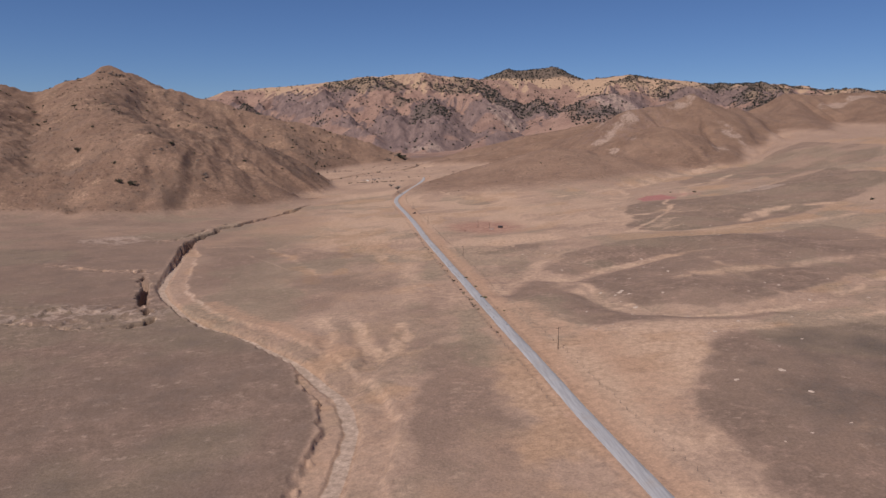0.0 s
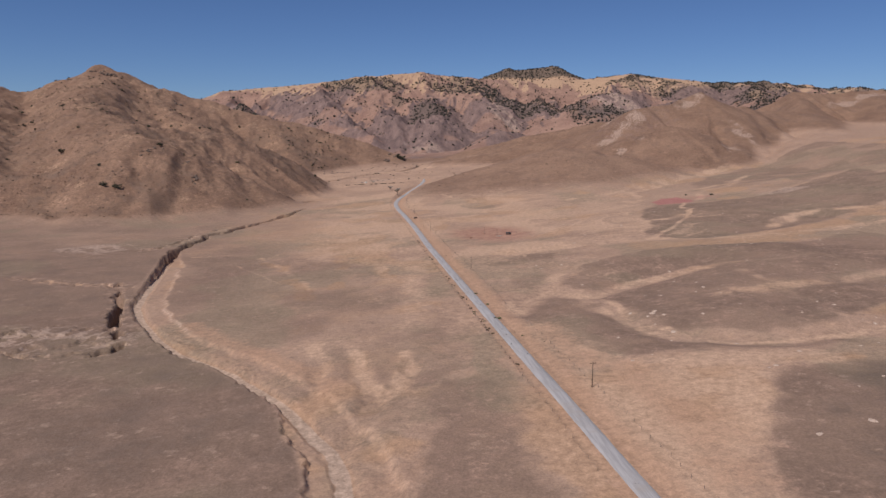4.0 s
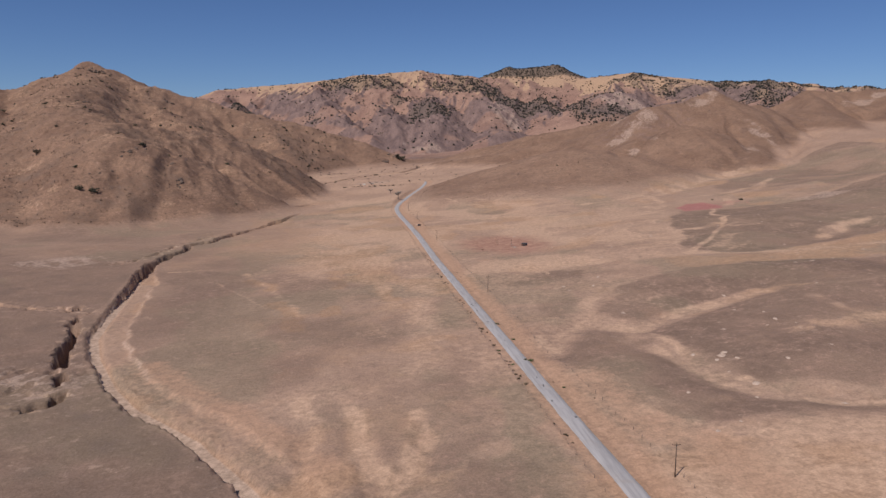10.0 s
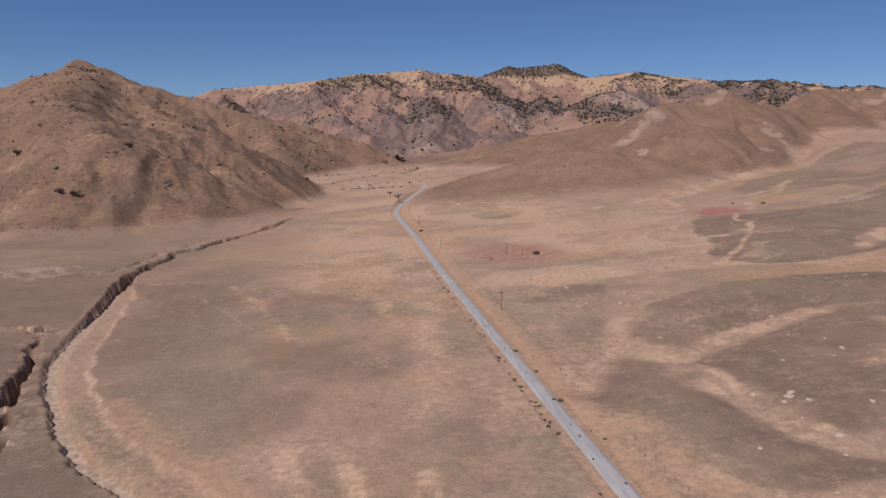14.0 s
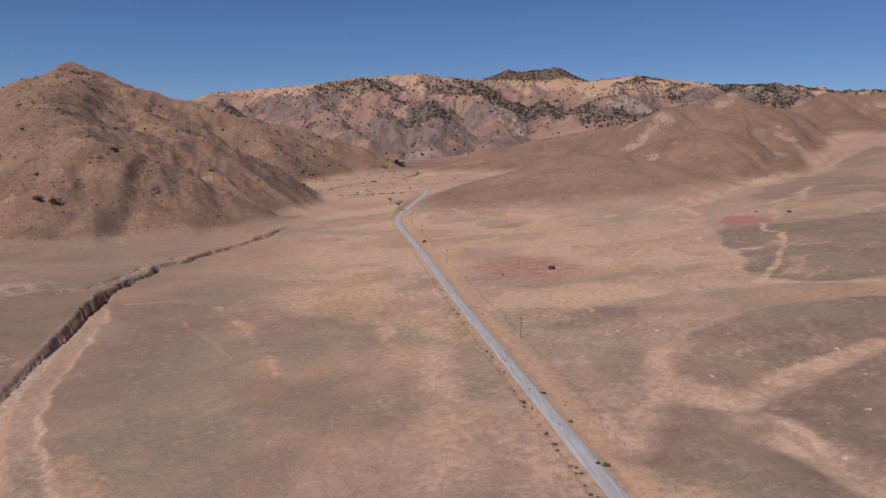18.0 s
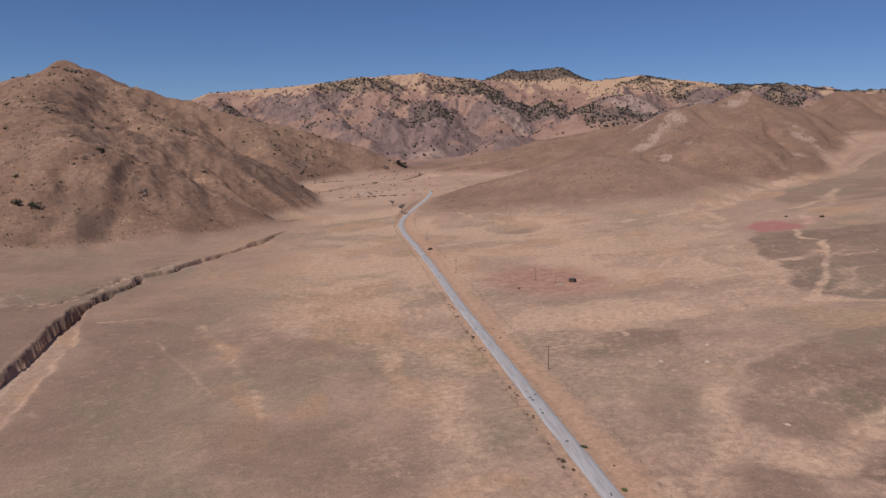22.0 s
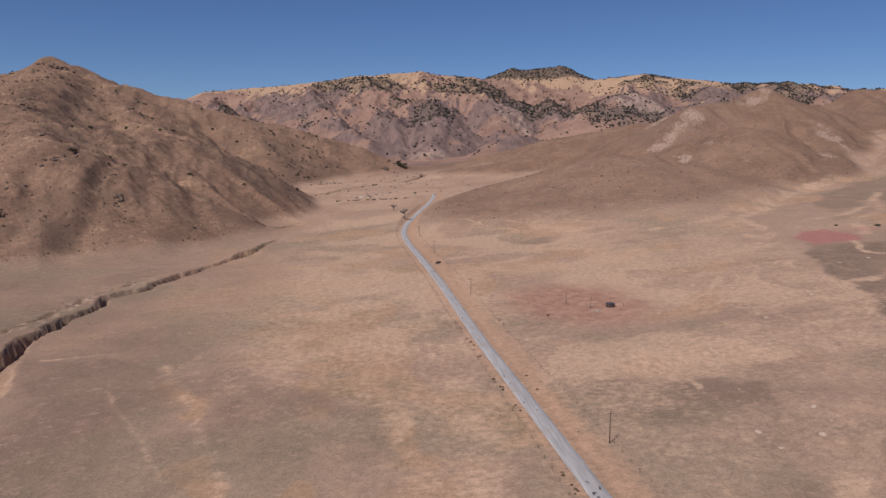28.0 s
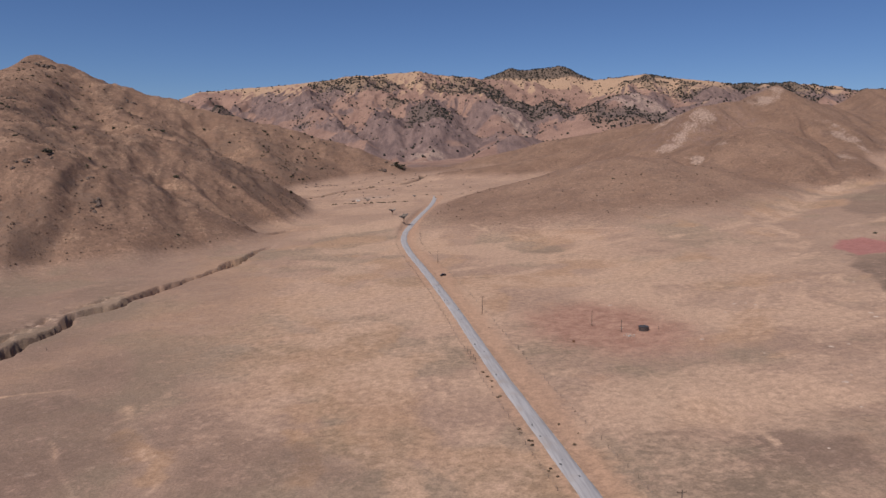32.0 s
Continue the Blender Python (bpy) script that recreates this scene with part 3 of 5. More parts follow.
    c = n.mix(n.ramp(n.math("ADD", sand, n.math("MULTIPLY", edge, 0.6)), 0.25, 0.8, 0, 0.95), c, n.mix(n.ramp(small, 0.25, 0.75), (0.33, 0.236, 0.182), (0.47, 0.350, 0.278)))
    c = lay(c, white, n.mix(n.ramp(small, 0.3, 0.7), (0.32, 0.226, 0.180), (0.48, 0.36, 0.295)), 0.25, 1.1, 0.62, 2.2)
    c = lay(c, tramp, n.mix(n.ramp(n.noise(9, 5, 0.65), 0.35, 0.65), (0.290, 0.156, 0.116), (0.390, 0.228, 0.168)), -0.05, 0.7, 0.95, 0.8)
    c = lay(c, red, n.mix(mid, (0.30, 0.118, 0.106), (0.40, 0.185, 0.165)), 0.3, 0.8, 0.9)
    c = n.mix(n.ramp(n.math("ADD", wood_and_dark, n.math("MULTIPLY", edge, 0.9)), 0.2, 0.8, 0, 0.85), c, n.mix(mid, (0.075, 0.062, 0.054), (0.13, 0.098, 0.082)))
    c = n.scale(c, n.math("ADD", n.ramp(fine, 0.3, 0.7, 0.86, 1.14), n.ramp(small, 0.32, 0.68, -0.12, 0.12)))
    n.bump(n.math("ADD", small, n.math("MULTIPLY", fine, 0.4)), 0.8, 0.6)
    return n.done(c)


GROUND = ground_material()


def asphalt_material():
    n = Nodes("worn_asphalt", 0.85, specular=0.3)
    v = n.where(sx=1, sy=0.06)
    c = n.mix(n.ramp(n.noise(0.9, 4, 0.6, v), 0.35, 0.65), (0.31, 0.295, 0.30), (0.40, 0.38, 0.385))
    c = n.mix(n.ramp(n.noise(9, 5, 0.6), 0.5, 0.75, 0, 0.6), c, (0.34, 0.285, 0.25))
    c = n.mix(n.ramp(n.noise(3.5, 5, 0.7), 0.66, 0.72, 0, 0.75), c, (0.12, 0.115, 0.12))
    n.bump(n.noise(0.12, 3), 0.3, 0.02)
    return n.done(c)


ASPHALT = asphalt_material()


# ---- meshes ----
def mesh_from(name, verts, faces, material, smooth=False):
    me = bpy.data.meshes.new(name)
    me.from_pydata(verts, [], faces)
    if material:
        me.materials.append(material)
    if smooth:
        me.polygons.foreach_set("use_smooth", [True] * len(me.polygons))
    me.update()
    return me


def grid_mesh(name, x, y, z, material):
    rows, cols = x.shape
    me = bpy.data.meshes.new(name)
    co = np.stack([x, y, z], -1).reshape(-1, 3).astype(np.float32)
    idx = np.arange(rows * cols).reshape(rows, cols)
    quads = np.stack([idx[:-1, :-1], idx[:-1, 1:], idx[1:, 1:], idx[1:, :-1]], -1).reshape(-1, 4)
    me.vertices.add(len(co))
    me.vertices.foreach_set("co", co.ravel())
    me.loops.add(quads.size)
    me.loops.foreach_set("vertex_index", quads.ravel().astype(np.int32))
    me.polygons.add(len(quads))
    me.polygons.foreach_set("loop_start", np.arange(0, quads.size, 4, dtype=np.int32))
    me.polygons.foreach_set("use_smooth", np.ones(len(quads), bool))
    me.materials.append(material)
    me.update(calc_edges=True)
    return me


# the belt of oaks and junipers under the main crest, and along the east crest
WOODS = [(-300, 4180), (60, 4100), (380, 4150), (640, 4080), (820, 3800), (930, 3450), (1000, 3330)]
EAST_WOODS = [(1560, 4290), (1900, 4150), (2190, 4060), (2700, 4040), (3300, 3950)]


# ---- the land: one sheet to the horizon ----
ys = np.concatenate([np.linspace(-4500, -400, 14), np.linspace(-300, 110, 42), np.arange(122, 520, 1.25), np.arange(520, 860, 1.6),
                     np.arange(860, 1400, 2.6), np.arange(1400, 2500, 5.5), np.arange(2500, 4900, 9.0), np.linspace(4910, 6500, 12)])
u = np.linspace(-1, 1, 860)
u = 0.8 * u + 0.2 * u**3
outer = np.geomspace(30, 5200, 22)
gy = np.repeat(ys[:, None], len(u) + 2 * len(outer), 1)
reach = np.clip(ys, 90, 4900)
mid_x, half_w = 0.145 * reach, 110 + 0.67 * reach
inner = mid_x[:, None] + half_w[:, None] * u[None, :]
gx = np.concatenate([(mid_x - half_w)[:, None] - outer[::-1][None, :], inner, (mid_x + half_w)[:, None] + outer[None, :]], 1)
gz, cover = ground_height(gx, gy, masks=True)
land = new("ground", grid_mesh("ground", gx, gy, gz, GROUND))
def height_at(x, y):
    """The height of the finished land at one place."""
    i = int(np.clip(np.searchsorted(ys, y) - 1, 0, len(ys) - 2))
    a, b = np.interp(x, gx[i], gz[i]), np.interp(x, gx[i + 1], gz[i + 1])
    return float(a + (b - a) * (y - ys[i]) / (ys[i + 1] - ys[i]))


tagged(land, "dry grassland valley floor rising into bare brown hills", "ground", kind="structure")


CHALK = []


def chalk(x, y, rx, ry, turn):
    CHALK.append((x, y, rx, ry, turn))


chalk(625, 1770, 60, 20, 25)
chalk(610, 1635, 46, 20, 20)
chalk(548, 1605, 40, 18, 30)
chalk(545, 1470, 30, 22, 20)
chalk(520, 1450, 22, 9, 30)
chalk(735, 1420, 16, 34, -20)
chalk(770, 1700, 46, 22, 20)
chalk(820, 1530, 16, 60, 0)
chalk(1130, 3200, 90, 160, 20)
chalk(640, 3300, 60, 160, 10)
chalk(240, 2720, 70, 90, 0)
chalk(1450, 2040, 110, 30, 10)
chalk(520, 880, 40, 18, 0)
chalk(22, 1640, 46, 26, 10)
chalk(-255, 790, 40, 26, 0)
FIELDS = []


def field(amount, *pts):
    """A patch of darker grazed turf with a ragged outline."""
    FIELDS.append((pts, amount))


field(0.95, (170, 313), (146, 278), (130, 256), (122, 229), (115, 199), (110, 179), (104, 120), (420, 120), (420, 300), (249, 309), (222, 318), (187, 319))
field(0.5, (98, 518), (96, 505), (104, 496), (121, 508), (134, 520), (135, 537), (122, 550), (104, 533))
field(0.85, (142, 531), (156, 553), (183, 567), (229, 575), (276, 581), (340, 575), (420, 600), (420, 520), (276, 496), (235, 520), (204, 513), (172, 500), (145, 483), (134, 497))
field(0.9, (139, 467), (188, 489), (230, 513), (280, 501), (420, 520), (420, 440), (330, 420), (280, 395), (230, 368), (186, 368), (168, 382), (157, 392), (151, 405), (148, 420), (144, 436), (144, 459))
field(0.8, (95, 452), (85, 425), (84, 406), (87, 384), (93, 368), (107, 357), (128, 351), (159, 346), (230, 340), (227, 352), (186, 355), (159, 369), (145, 390), (138, 411), (134, 440), (139, 453), (127, 471), (112, 475))
field(0.85, (313, 823), (294, 770), (280, 725), (256, 664), (267, 643), (284, 620), (347, 643), (402, 658), (470, 690), (640, 780), (640, 930), (513, 880), (447, 862), (400, 862), (380, 868), (353, 883))
field(0.6, (560, 905), (640, 935), (760, 1000), (900, 1150), (900, 1400), (780, 1330), (680, 1230), (600, 1100))
field(0.62, (82, 636), (80, 600), (90, 583), (122, 579), (147, 585), (161, 607), (137, 623), (126, 633), (102, 639))
field(0.35, (147, 604), (125, 582), (108, 545), (125, 527), (150, 530), (230, 580), (300, 640), (208, 618))
field(0.35, (110, 700), (150, 690), (260, 700), (250, 720), (180, 725), (120, 722))
field(0.55, (470, 980), (520, 960), (640, 1000), (760, 1150), (760, 1300), (660, 1270), (560, 1170), (480, 1060))
field(0.45, (140, 1020), (200, 950), (280, 960), (330, 1000), (250, 1010), (180, 1040))
field(0.6, (60, 330), (52, 215), (66, 180), (40, 130), (14, 200), (16, 260), (22, 320), (34, 350))
field(0.52, (-120, 488), (-96, 462), (-62, 415), (-30, 425), (-8, 425), (20, 400), (44, 380), (50, 440), (30, 520), (26, 600), (-10, 650), (-40, 680), (-90, 740), (-140, 700), (-136, 590))
field(0.5, (-44, 400), (-20, 352), (5, 345), (30, 338), (48, 378), (12, 412))
field(0.62, (-161, 717), (-123, 734), (-74, 692), (-46, 648), (-46, 604), (-76, 603), (-112, 611))
field(0.4, (-100, 560), (-60, 520), (-20, 540), (-10, 600), (-40, 640), (-85, 640))
field(0.5, (-190, 1010), (-150, 940), (-230, 800), (-330, 780), (-430, 860), (-420, 960), (-300, 980))
STRAW = []


def straw(width, amount, *pts):
    STRAW.append((pts, width, amount))


straw(6.5, 1, (86, 443), (101, 475), (117, 491), (129, 483), (141, 474), (168, 492), (200, 507), (232, 515))
straw(5, 0.9, (119, 496), (130, 521), (141, 544))
straw(7, 0.8, (86, 443), (84, 466), (100, 478))
straw(2.6, 0.8, (143, 463), (142, 433), (142, 405), (155, 389), (160, 371), (175, 362))
straw(3.5, 0.9, (133, 443), (138, 411), (145, 393), (152, 374), (166, 362), (186, 357), (204, 355), (227, 354), (251, 361), (280, 378), (323, 403), (400, 440))
straw(11, 0.42, (180, 425), (218, 436), (244, 441), (286, 445), (317, 454), (364, 456), (440, 470))
straw(4, 0.4, (244, 484), (241, 435), (243, 398), (232, 356))
straw(14, 0.75, (84, 420), (95, 375), (112, 340), (150, 333), (190, 326))
straw(6, 0.6, (150, 338), (200, 334), (270, 326), (330, 330))
straw(9, 0.8, (92, 200), (104, 232), (120, 262), (134, 285), (152, 312))
straw(10, 0.8, (72, 638), (100, 655), (148, 655), (190, 640), (256, 645), (300, 628), (350, 618), (470, 640))
straw(9, 0.7, (380, 676), (430, 722), (464, 730), (500, 705))
straw(30, 0.45, (90, 800), (160, 800), (230, 840), (300, 900), (360, 1010))
straw(5, 0.95, (71, 947), (126, 974), (181, 1000), (245, 1027), (342, 1043), (409, 1075), (511, 1166), (627, 1281))
straw(20, 0.75, (330, 1030), (421, 1085), (520, 1180), (640, 1290))
straw(7, 0.8, (260, 860), (338, 912), (365, 970), (375, 1030), (430, 1090))
straw(6, 0.8, (420, 985), (470, 1000), (560, 1080), (620, 1150))
straw(2.8, 1, (396, 893), (366, 835), (364, 806), (336, 757), (302, 709), (254, 650))
straw(2.2, 1, (71, 923), (107, 924), (129, 914), (150, 898))
straw(4, 0.40, (-96, 708), (-79, 673), (-64, 636), (-50, 592), (-40, 555))
straw(8, 0.55, (-51, 907), (-31, 842), (-13, 797), (3, 684), (13, 613), (18, 560))
straw(10, 0.6, (24, 430), (34, 520), (40, 640), (34, 780))
straw(5, 0.9, (-27, 414), (-27, 397), (-22, 382), (-22, 364))
straw(4.5, 0.9, (-10, 409), (-4, 386), (-1, 362), (1, 340))
straw(4.5, 0.9, (20, 386), (20, 366), (14, 348), (6, 334))
straw(12, 0.8, (680, 1350), (760, 1420), (800, 1520))
straw(2.4, 0.9, (150, 812), (166, 800), (172, 776), (166, 752), (148, 738))
straw(4, 1, (0, 1615), (40, 1618), (90, 1590), (126, 1556))
straw(5, 1.0, (-30, 1660), (20, 1625), (80, 1640), (120, 1600), (128, 1560))
straw(4, 1.0, (-60, 1700), (0, 1720), (70, 1700), (150, 1720))
straw(6, 0.9, (10, 1800), (90, 1830), (170, 1900), (220, 1990))
straw(8, 0.7, (420, 905), (450, 960), (520, 1010), (560, 1090))
straw(5, 0.7, (84, 700), (130, 738), (190, 748), (260, 735), (340, 765))
straw(2.5, 0.9, (140, 1210), (150, 1150), (175, 1110), (215, 1090), (260, 1075))
straw(1.6, 0.9, (128, 671), (133, 645), (132, 614))
straw(1.5, 0.7, (-160, 735), (-128, 739))
straw(1.2, 0.3, (-110, 680), (-82, 621), (-64, 585))
straw(2, 0.9, (122, 1165), (133, 1120), (163, 1080))


def straw_strokes(x, y):
    """Straw-coloured draws and tracks on the grazed slopes."""
    wob, wob2 = 10 * (fbm(x, y, 26, 4, 111) - 0.5), 10 * (fbm(x, y, 26, 4, 117) - 0.5)
    x, y = x + wob, y + wob2
    torn = 0.45 + 0.85 * step(0.35, 0.65, fbm(x, y, 14, 4, 113))
    out = np.zeros(x.shape)
    for pts, width, amount in STRAW:
        out = np.maximum(out, amount * stroke(x, y, pts, width) * torn)
    return out


hill, rise, rd = cover["hill"], cover["rise"], cover["rd"]
dzx = np.gradient(gz, axis=1) / np.maximum(np.gradient(gx, axis=1), 1e-3)
dzy = np.gradient(gz, axis=0) / np.maximum(np.gradient(gy, axis=0), 1e-3)
steep = np.sqrt(dzx**2 + dzy**2)
n_mid, n_big = fbm(gx, gy, 55, 4, 131), fbm(gx, gy, 190, 3, 135)
near = (1 - step(1250, 1450, gy)) * (1 - hill)
pale = straw_strokes(gx, gy) * (hill < 0.7)
draws = pale.copy()
wx, wy = gx + 60 * (fbm(gx, gy, 90, 3, 161) - 0.5), gy + 60 * (fbm(gx, gy, 90, 3, 163) - 0.5)
east = step(70, 110, gx)
veins = step(0.80, 0.93, ridged(0.3 * (0.84 * wx + 0.54 * wy), -0.54 * wx + 0.84 * wy, 44, 3, 165)) * east
veins = np.maximum(veins, 0.7 * step(0.82, 0.94, ridged(wx, 0.3 * wy, 50, 3, 167)) * (1 - east) * step(-150, -60, gx))
veins = veins * near * (0.35 + 0.65 * step(600, 680, gy)) * (1 - 0.6 * step(330, 430, gx))
pale = np.maximum(pale, 0.9 * veins)
pale = np.maximum(pale, 0.38 * step(0.46, 0.66, n_mid) * near * (1 - step(100, 130, gx)) * step(-90, 50, gx))
fore = inside(gx, gy, ((85, 409), (103, 352), (170, 320), (143, 276), (127, 251), (121, 225), (109, 175), (100, 120), (86, 178), (84, 226), (79, 303)), 6)
pale = np.maximum(pale, fore * (0.25 + 0.6 * step(0.40, 0.60, fbm(gx, gy, 24, 4, 137))))
pale = np.maximum(pale, 0.5 * cover["rim"])
valley = step(1180, 1500, gy) * (1 - step(1950, 2150, gy)) * (1 - hill) * (1 - step(330, 480, gx))
pale = np.maximum(pale, valley * (0.08 + 0.5 * step(0.42, 0.6, n_mid)) * (1 - 0.5 * step(140, 260, gx)))
pale = np.maximum(pale, near * (0.24 + 0.66 * step(0.38, 0.60, n_mid)) * step(540 - 120 * step(80, 100, gx), 720 - 120 * step(80, 100, gx), gy) * step(-130, 0, gx) * (1 - step(200, 300, gx)))
pale = np.maximum(pale, 0.6 * step(380, 300, gx) * step(640, 700, gy) * (1 - step(1000, 1100, gy)) * (gx > 70) * step(0.40, 0.58, n_mid))
wob, wob2 = 26 * (fbm(gx, gy, 30, 4, 121) - 0.5), 26 * (fbm(gx, gy, 30, 4, 127) - 0.5)
ex = gx + 0.7 * wob + 9 * (fbm(gx, gy, 9, 3, 123) - 0.5)
ey = gy + 0.7 * wob2 + 9 * (fbm(gx, gy, 9, 3, 125) - 0.5)
dark = np.zeros(gx.shape)
for pts, amount in FIELDS:
    dark = np.maximum(dark, amount * inside(ex, ey, pts, 7.0) * (0.75 + 0.4 * step(0.35, 0.65, fbm(gx, gy, 38, 4, 139))))
dark = np.maximum(dark, near * (0.60 + 0.6 * (n_mid - 0.5)) * step(0, -110, gx) * step(360, 440, gy) * (1 - 0.35 * step(-230, -120, gx) * step(700, 850, gy)))
wash_x = np.interp(gy, [p[1] for p in WASH], [p[0] for p in WASH])
west_bank = step(3, 9, wash_x - gx + 0.15 * wob - 7 * (1 - step(296, 335, gy))) * (1 - step(700, 860, gy)) * (1 - step(0.05, 0.3, cover["bare"] + cover["sand"]))
dark = np.maximum(dark, west_bank * (1.0 - 0.3 * step(430, 560, gy)))
dark = dark * (1 - np.clip(draws * 1.2, 0, 1)) * (1 - 0.75 * cover["terrace"]) * (1 - cover["rim"]) * (hill < 0.6)
verge = (1 - step(8, 21, rd + 9 * (n_mid - 0.5) + 8 * (gx < road_x(gy)))) * step(2.5, 4.0, rd) * (gy < 1600)
verge = np.maximum(verge, 0.7 * stroke(ex, ey, [(90, 400), (100, 360), (112, 320), (118, 280), (112, 240)], 16))
bank = stroke(gx + 6 * (n_mid - 0.5), gy, [(-104, 478), (-84, 444), (-58, 412), (-28, 372), (-14, 350)], 9)
verge = np.maximum(verge, 0.8 * bank)
disturbed = 0.8 * blob(gx + 20 * (n_mid - 0.5), gy + 14 * (n_big - 0.5), 130, 768, 36, 48, 0, 0.7)
red = inside(gx + 10 * (n_mid - 0.5), gy + 10 * (n_mid - 0.5), ((362, 914), (385, 939), (408, 942), (412, 905), (400, 882), (375, 872), (352, 874)), 8)
red = np.maximum(red, 0.45 * inside(ex, ey, ((400, 940), (417, 945), (458, 930), (448, 905), (400, 890)), 8))
far = step(2300 + 260 * step(0, -120, gx), 2600 + 120 * step(0, -120, gx), gy)
hill = np.maximum(hill, step(2080, 2250, gy) * step(-40, 60, gx))
n_far = fbm(gx, gy * 0.5, 260, 5, 141)
# sun shading put into the far colours: east-facing slopes more rock, west-facing more tan
lit_side = dzx / np.maximum(steep, 0.05)
rock = hill * far * np.clip(0.15 + 0.9 * step(0.35, 0.53, n_far - 0.14 * lit_side + 0.25 * (steep - 0.45)) - 0.75 * step(300, 420, gz), 0, 1)
rock = rock * (1 - 0.6 * step(0.52, 0.66, n_big))
rock = np.maximum(rock, 0.75 * step(2150, 2350, gy) * (1 - step(2800, 3000, gy)) * step(0.34, 0.52, n_far) * (gx < 900) * step(20, 120, gx))
rock = np.maximum(rock, 0.4 * blob(gx, gy, 610, 1640, 130, 150, 0, 0.4) * hill * step(0.36, 0.50, steep + 0.3 * (n_mid - 0.5)))
# tan by height and noise, with more painted on slopes towards the sun
tan = hill * far * step(0.56, 0.74, 0.45 * n_far + 0.55 * step(150, 430, gz) + 0.14 * lit_side)
west = hill * (1 - far) * (1 - step(-100, 60, gx))
tan = np.maximum(tan, 0.42 * west * step(0.50, 0.66, fbm(gx, gy, 60, 5, 231, 0.6) + 0.12 * step(60, 200, gz) - 0.05))
tan = np.maximum(tan, 0.2 * hill * (1 - far) * step(0.58, 0.7, n_big) * step(-50, 200, gx))
white = np.zeros(gx.shape)
for bx, by, rx, ry, turn in CHALK:
    white = np.maximum(white, blob(gx + 40 * (n_mid - 0.5), gy + 40 * (n_mid - 0.5), bx, by, rx, ry, turn, 0.5))
white = white * step(0.38, 0.60, 0.5 * fbm(gx, gy, 26, 5, 151, 0.6) + 0.5 * ridged(gx + 0.35 * gy, gy * 0.3, 26, 3, 153))
west_scab = blob(gx, gy, -190, 462, 62, 26, 0, 0.4)
white = np.maximum(white, 1.1 * west_scab * step(0.58, 0.74, ridged(gx, gy, 12, 4, 155)) * (hill < 0.5))
white = np.maximum(white, 0.7 * cover["rim"] * (gx < -100))
green = np.maximum(step(0.56, 0.7, fbm(gx, gy, 46, 4, 171)) * near * 0.6, 0.0)
far_woods = blob(gx, gy, 1080, 4680, 420, 170, 0, 0.3) * step(440, 470, gz)
shade_woods = hill * far * step(0.53, 0.63, fbm(gx, gy, 330, 4, 191) + 0.16 * (stroke(gx, gy, WOODS, 190) - 0.35)) * step(90, 200, gz)
wood_and_dark = np.maximum(far_woods, 0.55 * shade_woods)
wood_and_dark = np.maximum(wood_and_dark, 0.8 * stroke(gx, gy, EAST_WOODS, 170) * step(0.36, 0.52, fbm(gx, gy, 120, 4, 195)))
wood_and_dark = np.maximum(wood_and_dark, 0.40 * west * step(0.46, 0.62, fbm(gx, gy, 70, 5, 233, 0.6) - 0.1 * step(60, 180, gz)) * (1 - tan))
dusky = west_bank * (0.75 + 0.6 * (n_big - 0.5))
dusky = np.maximum(dusky, 1.0 * blob(ex, ey, 230, 230, 80, 90, 0, 0.2))
# the cut of the valley gully is coloured dark throughout
wood_and_dark = np.maximum(wood_and_dark, 0.9 * cover["deep"] * (gy > 1600))
# a darker mottled patch on the near left spur of the west hill
wood_and_dark = np.maximum(wood_and_dark, 0.34 * west * blob(gx, gy, -650, 1260, 190, 300, 0, 0.5) * (0.5 + fbm(gx, gy, 26, 4, 237)))
wood_and_dark = np.maximum(wood_and_dark, 0.24 * hill * (1 - far) * step(420, 800, gx) * (0.4 + 1.1 * fbm(gx, gy, 40, 4, 239)))
wood_and_dark = np.maximum(wood_and_dark, (0.12 + 0.62 * fbm(gx, gy, 16, 4, 241)) * dusky * (hill < 0.5) * (1 - np.clip(draws, 0, 1)))
bare = np.maximum(cover["bare"], 0.30 * cover["terrace"])


def store(me, name, *channels):
    at = me.color_attributes.new(name, "FLOAT_COLOR", "POINT")
    at.data.foreach_set("color", np.stack(channels, -1).reshape(-1).astype(np.float32))


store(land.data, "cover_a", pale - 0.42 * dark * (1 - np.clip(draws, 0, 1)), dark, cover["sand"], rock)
store(land.data, "cover_b", white, red, verge, green)
store(land.data, "cover_c", hill * (1 - 0.15 * blob(gx, gy, 330, 1280, 230, 230, 0, 0.3)), tan, bare, wood_and_dark)
olive = near * np.maximum(0.85 * step(0.50, 0.66, fbm(gx, gy, 75, 4, 221)), 0.4 * step(180, 300, gx) * step(600, 700, gy))
ochre = near * 0.85 * step(0.46, 0.62, fbm(gx, gy, 60, 5, 225)) * (1 - dark)
for width, pts in ((7, [(-24, 666), (-17, 648), (-19, 628)]), (6, [(-92, 681), (-79, 664), (-68, 640)]), (9, [(-50, 897), (-24, 826), (-4, 783)]), (8, [(-58, 597), (-43, 556), (-34, 522)]), (6, [(-19, 575), (-21, 551)]), (9, [(-1, 665), (12, 621), (18, 581)])):
    ochre = np.maximum(ochre, 1.1 * stroke(ex, ey, pts, width))
for width, pts in ((7, [(-34, 732), (-18, 709), (-8, 678), (-3, 656)]), (6, [(-18, 741), (-5, 677)]), (9, [(57, 378), (49, 310)]), (8, [(88, 624), (86, 605), (115, 613)])):
    olive = np.maximum(olive, 1.2 * stroke(ex, ey, pts, width))
store(land.data, "cover_d", disturbed, olive, ochre, far)


